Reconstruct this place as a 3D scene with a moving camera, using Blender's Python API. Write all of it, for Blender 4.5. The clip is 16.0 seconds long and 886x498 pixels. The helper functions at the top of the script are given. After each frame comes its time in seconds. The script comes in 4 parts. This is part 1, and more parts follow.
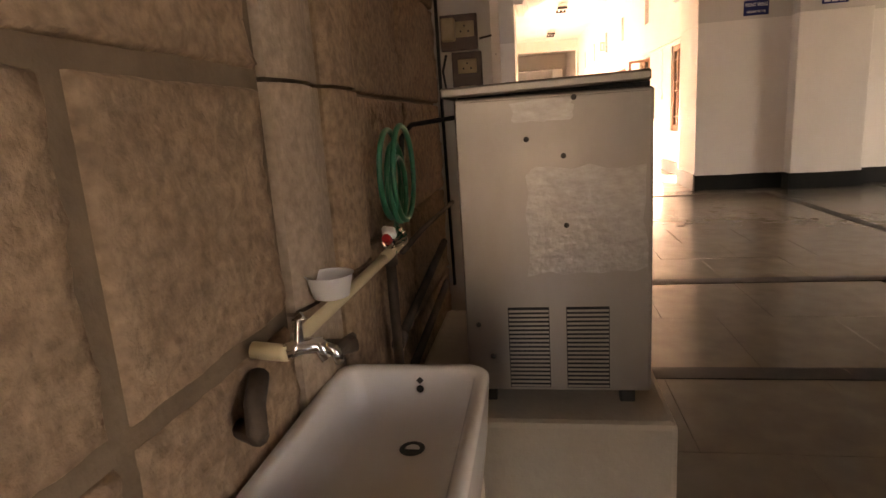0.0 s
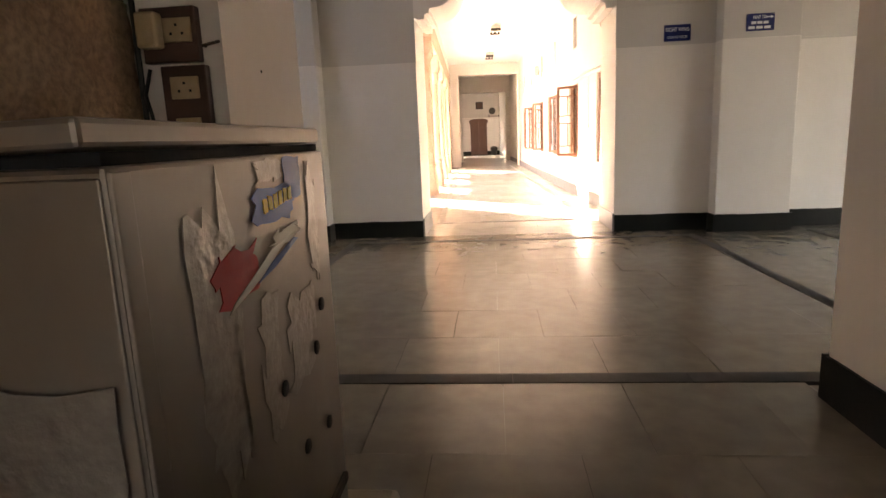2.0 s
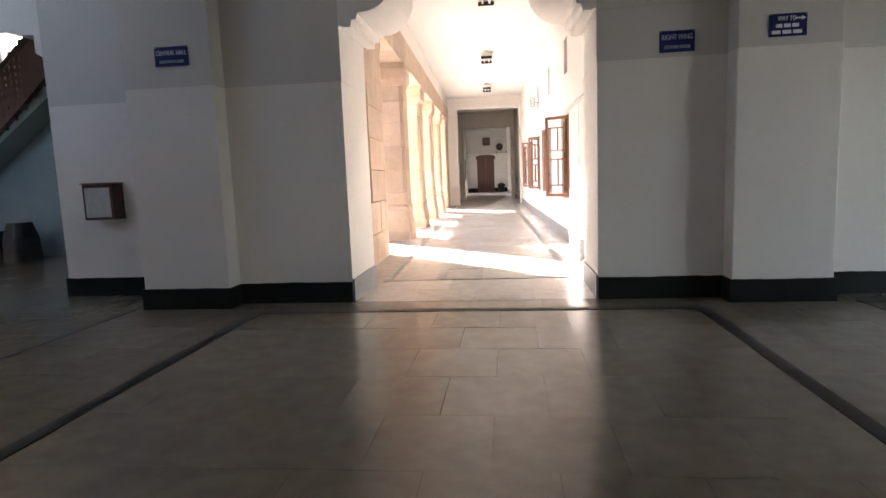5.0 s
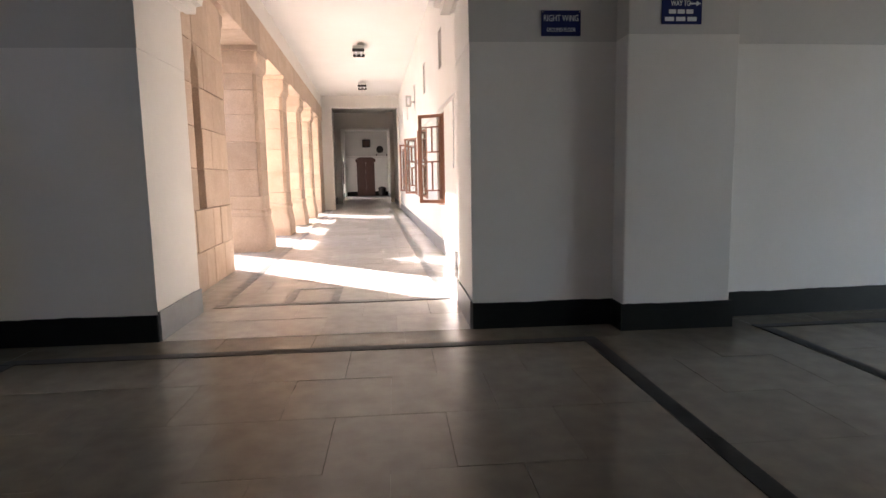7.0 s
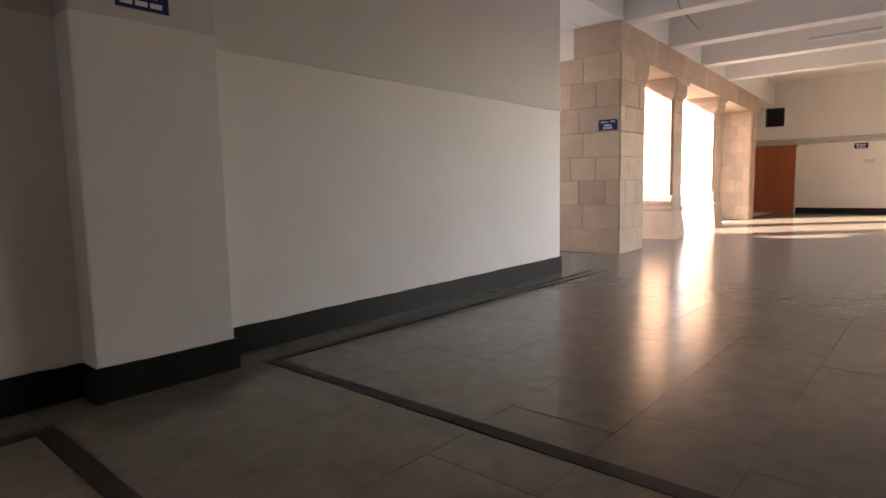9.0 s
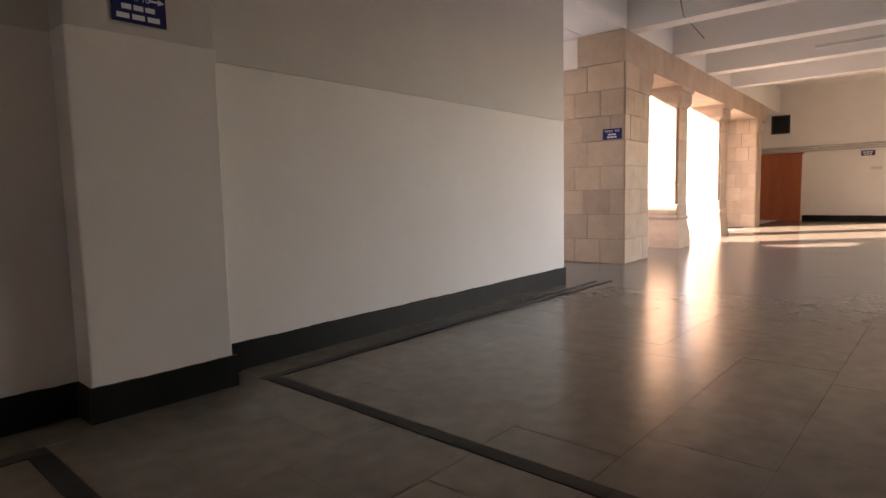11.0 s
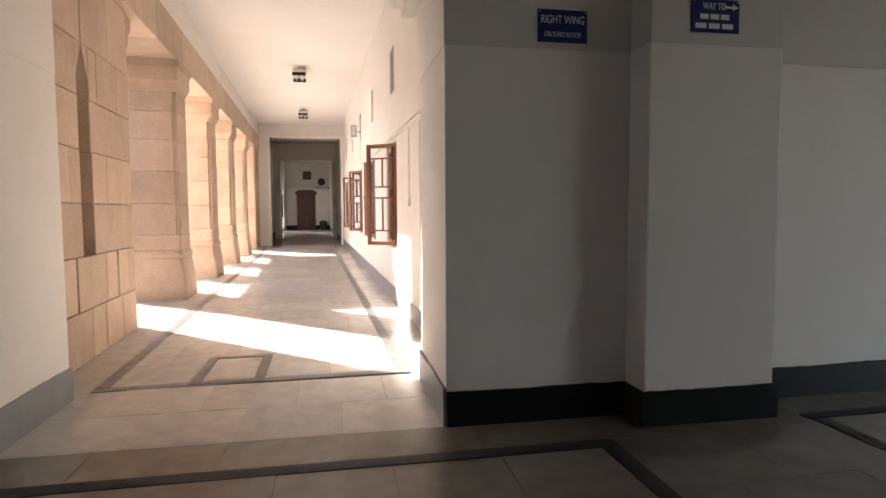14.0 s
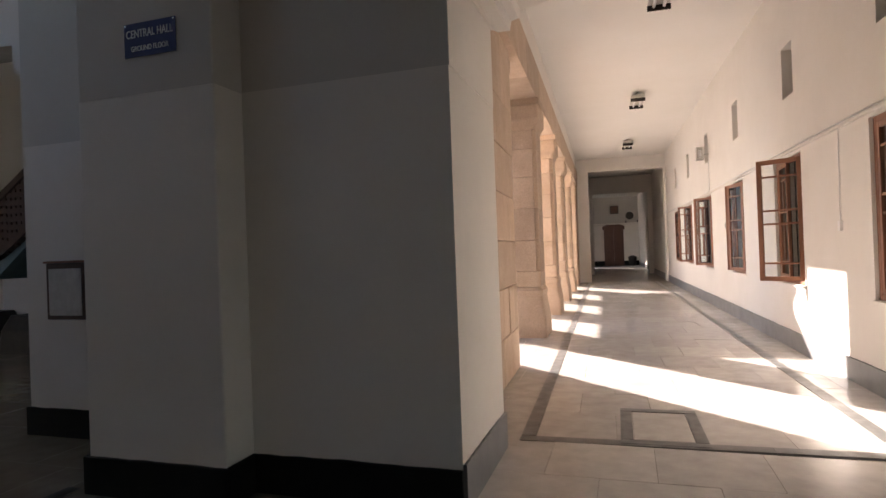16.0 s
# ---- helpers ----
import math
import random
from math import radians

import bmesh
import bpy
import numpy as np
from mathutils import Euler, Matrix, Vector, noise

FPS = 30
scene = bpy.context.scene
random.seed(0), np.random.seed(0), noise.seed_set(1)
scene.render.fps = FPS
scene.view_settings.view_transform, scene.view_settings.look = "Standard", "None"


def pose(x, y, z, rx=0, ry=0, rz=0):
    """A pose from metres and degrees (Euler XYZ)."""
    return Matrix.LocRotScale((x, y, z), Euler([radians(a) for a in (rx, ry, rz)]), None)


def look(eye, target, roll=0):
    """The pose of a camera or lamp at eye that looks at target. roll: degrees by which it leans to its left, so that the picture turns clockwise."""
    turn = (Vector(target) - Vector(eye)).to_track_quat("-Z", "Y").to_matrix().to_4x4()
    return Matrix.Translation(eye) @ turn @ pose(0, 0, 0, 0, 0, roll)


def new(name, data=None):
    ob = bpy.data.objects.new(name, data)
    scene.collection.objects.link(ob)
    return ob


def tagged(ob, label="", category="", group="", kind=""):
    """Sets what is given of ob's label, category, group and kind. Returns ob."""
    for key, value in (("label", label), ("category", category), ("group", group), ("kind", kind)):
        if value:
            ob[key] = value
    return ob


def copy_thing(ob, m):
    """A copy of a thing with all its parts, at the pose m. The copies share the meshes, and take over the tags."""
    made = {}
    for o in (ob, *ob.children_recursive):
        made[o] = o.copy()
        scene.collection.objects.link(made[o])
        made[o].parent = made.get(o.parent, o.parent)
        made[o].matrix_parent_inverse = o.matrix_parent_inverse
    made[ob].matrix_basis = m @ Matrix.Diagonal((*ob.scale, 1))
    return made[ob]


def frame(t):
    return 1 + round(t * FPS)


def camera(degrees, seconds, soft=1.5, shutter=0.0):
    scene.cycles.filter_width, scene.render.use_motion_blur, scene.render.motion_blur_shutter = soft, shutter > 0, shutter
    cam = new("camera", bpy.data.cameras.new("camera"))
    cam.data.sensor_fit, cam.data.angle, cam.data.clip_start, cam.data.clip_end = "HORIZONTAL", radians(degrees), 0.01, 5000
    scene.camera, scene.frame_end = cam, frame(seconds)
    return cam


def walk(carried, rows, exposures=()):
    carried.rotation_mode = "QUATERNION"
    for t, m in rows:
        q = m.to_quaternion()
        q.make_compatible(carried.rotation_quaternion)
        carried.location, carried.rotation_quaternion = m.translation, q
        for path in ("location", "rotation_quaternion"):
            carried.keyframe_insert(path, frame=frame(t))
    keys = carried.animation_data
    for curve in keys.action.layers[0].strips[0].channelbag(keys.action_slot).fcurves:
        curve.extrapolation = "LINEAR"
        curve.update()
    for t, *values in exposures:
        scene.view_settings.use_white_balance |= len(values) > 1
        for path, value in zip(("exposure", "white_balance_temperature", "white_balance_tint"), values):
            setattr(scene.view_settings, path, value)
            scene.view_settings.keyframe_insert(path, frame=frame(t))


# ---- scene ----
cam = camera(74.7, 16.0)
EXPOSURES = ((0.0, 4.3, 11500, 40), (1.5, 4.5, 9800, 32), (2.5, 4.1, 8000, 26), (4.0, 3.7, 6800, 19), (6.5, 3.4, 6600, 21), (8.0, 2.8, 7200, 24),
             (9.0, 3.0, 8200, 32), (11.5, 2.9, 8600, 34), (12.5, 2.6, 8200, 31), (14.0, 2.9, 7100, 22), (14.5, 2.85, 7100, 22), (15.0, 2.9, 7000, 22), (16.0, 2.35, 7100, 22))
PATH = [
    (0, (-0.67, -8.663, 1.17), (-1.002, -6.737, 0.746), -3.8),
    (0.5, (-0.505, -8.433, 1.163), (-0.733, -6.492, 0.739), -3.7),
    (1, (-0.358, -8.138, 1.194), (-0.511, -6.188, 0.777), -2.9),
    (1.5, (-0.176, -7.841, 1.187), (-0.361, -5.892, 0.775), -2.2),
    (2, (-0.024, -7.492, 1.241), (-0.202, -5.534, 0.871), -2.4),
    (2.5, (0.079, -7.228, 1.22), (-0.119, -5.27, 0.863), -2.4),
    (3, (0.252, -6.933, 1.204), (0.055, -4.969, 0.879), -2.1),
    (3.5, (0.369, -6.627, 1.235), (0.165, -4.661, 0.93), -2.2),
    (4, (0.508, -6.336, 1.24), (0.268, -4.37, 0.96), -2.3),
    (6.5, (0.781, -4.779, 1.239), (0.647, -2.798, 1.0), -1.9),
    (7, (0.89, -4.548, 1.227), (1.053, -2.57, 0.979), -1.1),
    (7.5, (1.073, -4.32, 1.222), (1.628, -2.418, 0.955), -0.0),
    (8, (1.25, -4.159, 1.219), (2.181, -2.409, 0.951), 0.1),
    (8.5, (1.379, -3.975, 1.218), (2.649, -2.449, 0.978), -0.5),
    (9, (1.499, -3.934, 1.232), (2.997, -2.626, 1.019), -1.1),
    (11.5, (1.57, -3.875, 1.278), (3.048, -2.538, 1.105), -1.3),
    (12, (1.503, -3.845, 1.256), (2.715, -2.265, 1.069), -0.1),
    (12.5, (1.403, -3.826, 1.25), (2.315, -2.057, 1.054), 0.6),
    (13, (1.209, -3.724, 1.256), (1.874, -1.846, 1.077), 0.8),
    (13.5, (1.028, -3.58, 1.263), (1.482, -1.638, 1.114), 0.1),
    (14, (0.86, -3.339, 1.297), (1.224, -1.377, 1.161), -0.3),
    (14.5, (0.672, -3.161, 1.3), (0.856, -1.173, 1.198), -1.1),
    (15, (0.418, -3.049, 1.313), (0.351, -1.051, 1.266), -2.3),
    (15.5, (0.16, -2.9, 1.295), (-0.191, -0.931, 1.279), -2.4),
    (16, (-0.143, -2.731, 1.28), (-0.75, -0.825, 1.29), -2.1),
]
walk(cam, [(t, look(e, g, r)) for t, e, g, r in PATH], EXPOSURES)

# ---- world, sun, exposure ----
SUN_EL, SUN_AZ = radians(25), (-0.7285, 0.685)
world = bpy.data.worlds.new("sky")
scene.world = world
world.use_nodes = True
wn = world.node_tree
sky = wn.nodes.new("ShaderNodeTexSky")
sky.sky_type, sky.sun_disc = "NISHITA", False
sky.sun_elevation, sky.sun_rotation = SUN_EL, math.atan2(SUN_AZ[0], SUN_AZ[1])
wn.links.new(sky.outputs[0], wn.nodes["Background"].inputs[0])
wn.nodes["Background"].inputs[1].default_value = 0.15
sun = new("sun", bpy.data.lights.new("sun", "SUN"))
sun.data.energy, sun.data.angle, sun.data.color = 5.0, radians(0.6), (1.0, 0.945, 0.87)
sun.matrix_world = look((SUN_AZ[0] * 20, SUN_AZ[1] * 20, 20 * math.tan(SUN_EL)), (0, 0, 0))


# ---- materials ----
def mat(name, base, base2=None, rough=0.6, scale=4.0, detail=8.0, metal=0.0, bump=0.1, bscale=40.0, stain=0.0, stain_col=None,
        per_object=0.0, spec=0.5, rough_var=0.0, squash=(1, 1, 1), grain=0.0):
    """Procedural surface: two colours mixed by coarse noise, stains by a second noise, fine bump, per-piece shift."""
    m = bpy.data.materials.new(name)
    m.use_nodes = True
    nt = m.node_tree
    N, L = nt.nodes, nt.links
    b = N["Principled BSDF"]
    tc = N.new("ShaderNodeNewGeometry")
    mp = N.new("ShaderNodeMapping")
    mp.inputs["Scale"].default_value = squash
    L.new(tc.outputs["Position"], mp.inputs["Vector"])
    n1 = N.new("ShaderNodeTexNoise")
    n1.inputs["Scale"].default_value, n1.inputs["Detail"].default_value, n1.inputs["Roughness"].default_value = scale, detail, 0.62
    L.new(mp.outputs[0], n1.inputs["Vector"])
    ramp = N.new("ShaderNodeValToRGB")
    ramp.color_ramp.elements[0].position, ramp.color_ramp.elements[1].position = 0.25, 0.75
    ramp.color_ramp.elements[0].color = (*base, 1)
    ramp.color_ramp.elements[1].color = (*(base2 or base), 1)
    L.new(n1.outputs["Fac"], ramp.inputs[0])
    col = ramp.outputs[0]
    if grain:
        ng = N.new("ShaderNodeTexNoise")
        ng.inputs["Scale"].default_value, ng.inputs["Detail"].default_value = bscale * 1.5, 4
        L.new(tc.outputs["Position"], ng.inputs["Vector"])
        mm = N.new("ShaderNodeMapRange")
        mm.inputs["From Min"].default_value, mm.inputs["From Max"].default_value = 0.3, 0.7
        mm.inputs["To Min"].default_value, mm.inputs["To Max"].default_value = 1 - grain, 1 + grain
        L.new(ng.outputs["Fac"], mm.inputs["Value"])
        mx = N.new("ShaderNodeMix")
        mx.data_type, mx.blend_type = "RGBA", "MULTIPLY"
        mx.inputs["Factor"].default_value = 1
        L.new(col, mx.inputs[6]), L.new(mm.outputs[0], mx.inputs[7])
        col = mx.outputs[2]
    if stain:
        n2 = N.new("ShaderNodeTexNoise")
        n2.inputs["Scale"].default_value, n2.inputs["Detail"].default_value, n2.inputs["Roughness"].default_value = scale * 0.35, 10, 0.7
        L.new(tc.outputs["Position"], n2.inputs["Vector"])
        mr = N.new("ShaderNodeMapRange")
        mr.inputs["From Min"].default_value, mr.inputs["From Max"].default_value = 0.35, 0.95
        mr.inputs["To Max"].default_value = stain
        L.new(n2.outputs["Fac"], mr.inputs["Value"])
        mx = N.new("ShaderNodeMix")
        mx.data_type = "RGBA"
        mx.inputs[7].default_value = (*(stain_col or [c * 0.5 for c in base]), 1)
        L.new(mr.outputs[0], mx.inputs["Factor"]), L.new(col, mx.inputs[6])
        col = mx.outputs[2]
    if per_object:
        oi = N.new("ShaderNodeObjectInfo")
        mr = N.new("ShaderNodeMapRange")
        mr.inputs["To Min"].default_value, mr.inputs["To Max"].default_value = 1 - per_object, 1 + per_object
        L.new(oi.outputs["Random"], mr.inputs["Value"])
        mx = N.new("ShaderNodeMix")
        mx.data_type, mx.blend_type = "RGBA", "MULTIPLY"
        mx.inputs["Factor"].default_value = 1
        L.new(col, mx.inputs[6]), L.new(mr.outputs[0], mx.inputs[7])
        col = mx.outputs[2]
    L.new(col, b.inputs["Base Color"])
    b.inputs["Metallic"].default_value = metal
    b.inputs["Specular IOR Level"].default_value = spec
    b.inputs["Roughness"].default_value = rough
    if rough_var:
        mr = N.new("ShaderNodeMapRange")
        mr.inputs["From Min"].default_value, mr.inputs["From Max"].default_value = 0.3, 0.7
        mr.inputs["To Min"].default_value, mr.inputs["To Max"].default_value = max(0.02, rough - rough_var), min(1, rough + rough_var)
        n3 = N.new("ShaderNodeTexNoise")
        n3.inputs["Scale"].default_value, n3.inputs["Detail"].default_value = scale * 1.7, 6
        L.new(tc.outputs["Position"], n3.inputs["Vector"])
        L.new(n3.outputs["Fac"], mr.inputs["Value"]), L.new(mr.outputs[0], b.inputs["Roughness"])
    if bump:
        nb = N.new("ShaderNodeTexNoise")
        nb.inputs["Scale"].default_value, nb.inputs["Detail"].default_value = bscale, 6
        L.new(tc.outputs["Position"], nb.inputs["Vector"])
        bp = N.new("ShaderNodeBump")
        bp.inputs["Strength"].default_value, bp.inputs["Distance"].default_value = min(1, bump), 0.01 * max(1, bump)
        L.new(nb.outputs["Fac"], bp.inputs["Height"]), L.new(bp.outputs[0], b.inputs["Normal"])
    return m


PLASTER = mat("white_limewash", (0.74, 0.71, 0.66), (0.80, 0.77, 0.73), 0.85, 1.3, bump=0.12, bscale=22, stain=0.25, stain_col=(0.58, 0.54, 0.48))
UPPER = mat("grey_limewash", (0.56, 0.54, 0.50), (0.62, 0.60, 0.56), 0.9, 1.1, bump=0.12, bscale=22, stain=0.2, stain_col=(0.50, 0.48, 0.43))
CEIL = mat("ceiling_limewash", (0.78, 0.76, 0.72), (0.83, 0.81, 0.78), 0.9, 0.8, bump=0.05, bscale=18)
SKIRT = mat("black_skirting", (0.006, 0.007, 0.007), (0.012, 0.014, 0.013), 0.45, 3, bump=0.1, bscale=30, stain=0.3, stain_col=(0.022, 0.022, 0.02), spec=0.15)
SKIRT_GREY = mat("grey_slate_skirting", (0.13, 0.14, 0.15), (0.21, 0.22, 0.23), 0.45, 4, bump=0.1, bscale=30, stain=0.4, stain_col=(0.28, 0.27, 0.25))
FLOOR = mat("polished_kota_stone", (0.17, 0.152, 0.12), (0.22, 0.198, 0.16), 0.22, 0.8, detail=4.0, bump=0.15, bscale=4.5, per_object=0.03, grain=0.12)
FLOOR_C = mat("worn_marble_slab", (0.47, 0.45, 0.42), (0.57, 0.55, 0.52), 0.22, 1.0, detail=4.0, bump=0.15, bscale=4.5, per_object=0.09, grain=0.1)
JOINT = mat("floor_joint", (0.19, 0.172, 0.14), (0.25, 0.23, 0.19), 0.7, 9, bump=0.2)
STRIP = mat("dark_slate_strip", (0.018, 0.018, 0.017), (0.035, 0.034, 0.031), 0.55, 5, bump=0.1, bscale=25, per_object=0.15, spec=0.25)
STRIP_C = mat("grey_slate_strip", (0.10, 0.105, 0.105), (0.15, 0.15, 0.145), 0.4, 5, bump=0.1, bscale=25, rough_var=0.1, per_object=0.15)
SAND = mat("honey_sandstone", (0.47, 0.345, 0.25), (0.59, 0.46, 0.36), 0.85, 3.5, bump=0.35, bscale=45, stain=0.5, stain_col=(0.33, 0.24, 0.15),
           per_object=0.12, grain=0.12)
SAND_J = mat("sandstone_joint", (0.22, 0.16, 0.10), (0.30, 0.22, 0.15), 0.9, 8, bump=0.3)
BROWN = mat("stained_rough_sandstone", (0.25, 0.16, 0.105), (0.43, 0.30, 0.20), 0.92, 4.0, bump=1.6, bscale=30, stain=0.5, stain_col=(0.14, 0.09, 0.06),
            per_object=0.06, grain=0.3, squash=(1, 0.7, 1.4))
# Weathered sandstone, its tone raised for the light the shaft strip catches.
BROWN_L = mat("light_catching_sandstone", (0.36, 0.27, 0.2), (0.46, 0.36, 0.28), 0.9, 5.0, bump=0.9, bscale=34, stain=0.4, stain_col=(0.24, 0.16, 0.11), grain=0.2)
TEAL = mat("pale_teal_distemper", (0.2, 0.27, 0.28), (0.26, 0.33, 0.33), 0.9, 2, bump=0.08)
BROWN_J = mat("dirty_stone_joint", (0.15, 0.105, 0.07), (0.22, 0.16, 0.11), 0.95, 10, bump=0.5)
STEEL = mat("scratched_steel", (0.27, 0.24, 0.21), (0.38, 0.345, 0.31), 0.38, 3.0, metal=1.0, bump=0.04, bscale=14, stain=0.45, stain_col=(0.3, 0.26, 0.22),
            rough_var=0.06, squash=(1, 1, 0.35))
FILM = mat("torn_film_residue", (0.30, 0.27, 0.24), (0.44, 0.41, 0.37), 0.34, 26, metal=0.9, bump=0.32, bscale=46, squash=(1, 1, 2.2))
DARKMETAL = mat("dark_metal", (0.02, 0.018, 0.016), (0.05, 0.045, 0.04), 0.5, 9, metal=0.4)
# Black that paints the shade inside holes, gaps and recesses.
BLACK = mat("hole_shade_black", (0.006, 0.006, 0.006), (0.01, 0.01, 0.01), 0.9, 5)
WOOD = mat("reddish_window_wood", (0.19, 0.075, 0.04), (0.28, 0.12, 0.065), 0.5, 5, bump=0.15, bscale=50, squash=(1, 1, 0.15), per_object=0.1)
DOORWOOD = mat("dark_door_wood", (0.07, 0.03, 0.02), (0.11, 0.05, 0.035), 0.45, 5, bump=0.1, squash=(1, 1, 0.2))
REDWOOD = mat("orange_varnished_door", (0.31, 0.075, 0.028), (0.39, 0.11, 0.04), 0.4, 4, bump=0.1, squash=(1, 1, 0.2), per_object=0.05)
PORCELAIN = mat("stained_porcelain", (0.76, 0.71, 0.65), (0.82, 0.78, 0.72), 0.18, 3, bump=0.02, stain=0.3, stain_col=(0.52, 0.44, 0.35))
CEMENT = mat("cement_plinth", (0.42, 0.36, 0.28), (0.52, 0.46, 0.37), 0.85, 4, bump=0.4, bscale=35, stain=0.5, stain_col=(0.25, 0.2, 0.15))
CHROME = mat("chrome", (0.75, 0.75, 0.75), (0.8, 0.8, 0.8), 0.12, 5, metal=1, bump=0)
PVC = mat("yellowed_pvc", (0.58, 0.47, 0.29), (0.66, 0.56, 0.37), 0.45, 8, bump=0.05, stain=0.4, stain_col=(0.35, 0.27, 0.16))
IRON = mat("rusty_iron_pipe", (0.05, 0.035, 0.025), (0.11, 0.08, 0.06), 0.75, 12, metal=0.3, bump=0.4)
HOSE = mat("green_hose", (0.0, 0.13, 0.07), (0.01, 0.2, 0.11), 0.35, 6, bump=0)
WHITEPL = mat("white_plastic", (0.75, 0.75, 0.73), (0.8, 0.8, 0.78), 0.4, 6, bump=0)
REDPL = mat("red_paint", (0.45, 0.015, 0.02), (0.55, 0.03, 0.03), 0.4, 9, bump=0.05)
BLUEPL = mat("blue_sticker", (0.02, 0.09, 0.32), (0.04, 0.14, 0.42), 0.4, 9, bump=0.05)
YELPL = mat("yellow_print", (0.6, 0.45, 0.02), (0.7, 0.52, 0.04), 0.4, 9, bump=0)
SIGNBLUE = mat("navy_enamel", (0.008, 0.014, 0.09), (0.012, 0.02, 0.12), 0.45, 6, bump=0.02, spec=0.2)
SIGNWHITE = mat("white_letter_paint", (0.72, 0.74, 0.78), (0.78, 0.8, 0.82), 0.5, 9, bump=0)
BOARD = mat("dark_board_wood", (0.05, 0.022, 0.014), (0.085, 0.04, 0.025), 0.4, 6, bump=0.1)
SOCKET = mat("cream_socket", (0.45, 0.34, 0.2), (0.6, 0.48, 0.32), 0.5, 18, bump=0.05, stain=0.5, stain_col=(0.16, 0.1, 0.05))
CABLE = mat("black_cable", (0.012, 0.012, 0.012), (0.02, 0.02, 0.02), 0.6, 9, bump=0)
PAPER = mat("crumpled_paper", (0.5, 0.48, 0.45), (0.68, 0.66, 0.63), 0.8, 16, bump=1, bscale=22)
PAVING = mat("court_paving", (0.46, 0.43, 0.38), (0.56, 0.53, 0.47), 0.85, 2, bump=0.2, stain=0.3)
TUBE = mat("tube_white", (0.8, 0.8, 0.8), (0.85, 0.85, 0.85), 0.3, 5, bump=0)
IVORY = mat("ac_casing", (0.55, 0.54, 0.5), (0.6, 0.59, 0.55), 0.5, 6, bump=0.02)
GLASS = bpy.data.materials.new("window_glass")
GLASS.use_nodes = True
gb = GLASS.node_tree.nodes["Principled BSDF"]
gb.inputs["Transmission Weight"].default_value, gb.inputs["Roughness"].default_value, gb.inputs["IOR"].default_value = 1.0, 0.03, 1.2
gb.inputs["Base Color"].default_value = (0.9, 0.93, 0.92, 1)


# ---- mesh helpers ----
def bm_box(bm, lo, hi, bevel=0.0):
    """Adds a box between two corners; its edges are rounded by bevel."""
    r = bmesh.ops.create_cube(bm, size=1.0)
    c = [(a + b) / 2 for a, b in zip(lo, hi)]
    d = [abs(b - a) for a, b in zip(lo, hi)]
    for v in r["verts"]:
        v.co = Vector((c[0] + v.co.x * d[0], c[1] + v.co.y * d[1], c[2] + v.co.z * d[2]))
    if bevel:
        es = list({e for v in r["verts"] for e in v.link_edges})
        bmesh.ops.bevel(bm, geom=es, offset=bevel, segments=2, affect="EDGES", profile=0.5)
    return bm


def box(lo, hi, bevel=0.0):
    return bm_box(bmesh.new(), lo, hi, bevel)


def prism(pts, axis, a, b):
    """Extrudes a 2D outline along axis 'x', 'y' or 'z' from a to b."""
    bm = bmesh.new()
    def p3(p, d):
        return {"x": (d, p[0], p[1]), "y": (p[0], d, p[1]), "z": (p[0], p[1], d)}[axis]
    va = [bm.verts.new(p3(p, a)) for p in pts]
    vb = [bm.verts.new(p3(p, b)) for p in pts]
    n = len(pts)
    bm.faces.new(va), bm.faces.new(vb[::-1])
    for i in range(n):
        bm.faces.new((va[i], vb[i], vb[(i + 1) % n], va[(i + 1) % n]))
    bmesh.ops.recalc_face_normals(bm, faces=bm.faces)
    return bm


def loft(rings):
    """Closed skin through rings of equal length, capped at both ends."""
    bm = bmesh.new()
    vs = [[bm.verts.new(p) for p in r] for r in rings]
    n = len(vs[0])
    for r0, r1 in zip(vs, vs[1:]):
        for i in range(n):
            bm.faces.new((r0[i], r0[(i + 1) % n], r1[(i + 1) % n], r1[i]))
    bm.faces.new(vs[0][::-1]), bm.faces.new(vs[-1])
    bmesh.ops.recalc_face_normals(bm, faces=bm.faces)
    return bm


def turned(profile, n=20, at=(0, 0, 0)):
    """A solid of revolution about z from (radius, z) pairs."""
    return loft([[(at[0] + r * math.cos(2 * math.pi * i / n), at[1] + r * math.sin(2 * math.pi * i / n), at[2] + z) for i in range(n)] for r, z in profile])


def tube(pts, r, n=10):
    """A round pipe along points."""
    pts = [Vector(p) for p in pts]
    rings = []
    for i, p in enumerate(pts):
        d = (pts[min(i + 1, len(pts) - 1)] - pts[max(i - 1, 0)]).normalized()
        a = d.cross(Vector((0.31, 0.2, 0.93))).normalized()
        c = d.cross(a)
        rings.append([p + r * (a * math.cos(2 * math.pi * k / n) + c * math.sin(2 * math.pi * k / n)) for k in range(n)])
    return loft(rings)


def mesh_of(name, bm, material, smooth=False):
    me = bpy.data.meshes.new(name)
    bm.to_mesh(me)
    bm.free()
    me.materials.append(material)
    if smooth:
        for p in me.polygons:
            p.use_smooth = True
    return me


def part(name, bm, material, parent, label="", smooth=False):
    """Links a bmesh as one mesh object under a thing or a part."""
    ob = new(name, mesh_of(name, bm, material, smooth))
    ob.parent = parent
    if label:
        tagged(ob, label)
    return ob


def thing(name, label, category, at=None, group="", kind=""):
    ob = new(name)
    ob.empty_display_size = 0.1
    if at is not None:
        ob.matrix_basis = at
    return tagged(ob, label, category, group, kind)


def solid(name, bm, material, label, category, at=None, group="", kind="", smooth=False):
    ob = new(name, mesh_of(name, bm, material, smooth))
    if at is not None:
        ob.matrix_basis = at
    return tagged(ob, label, category, group, kind)


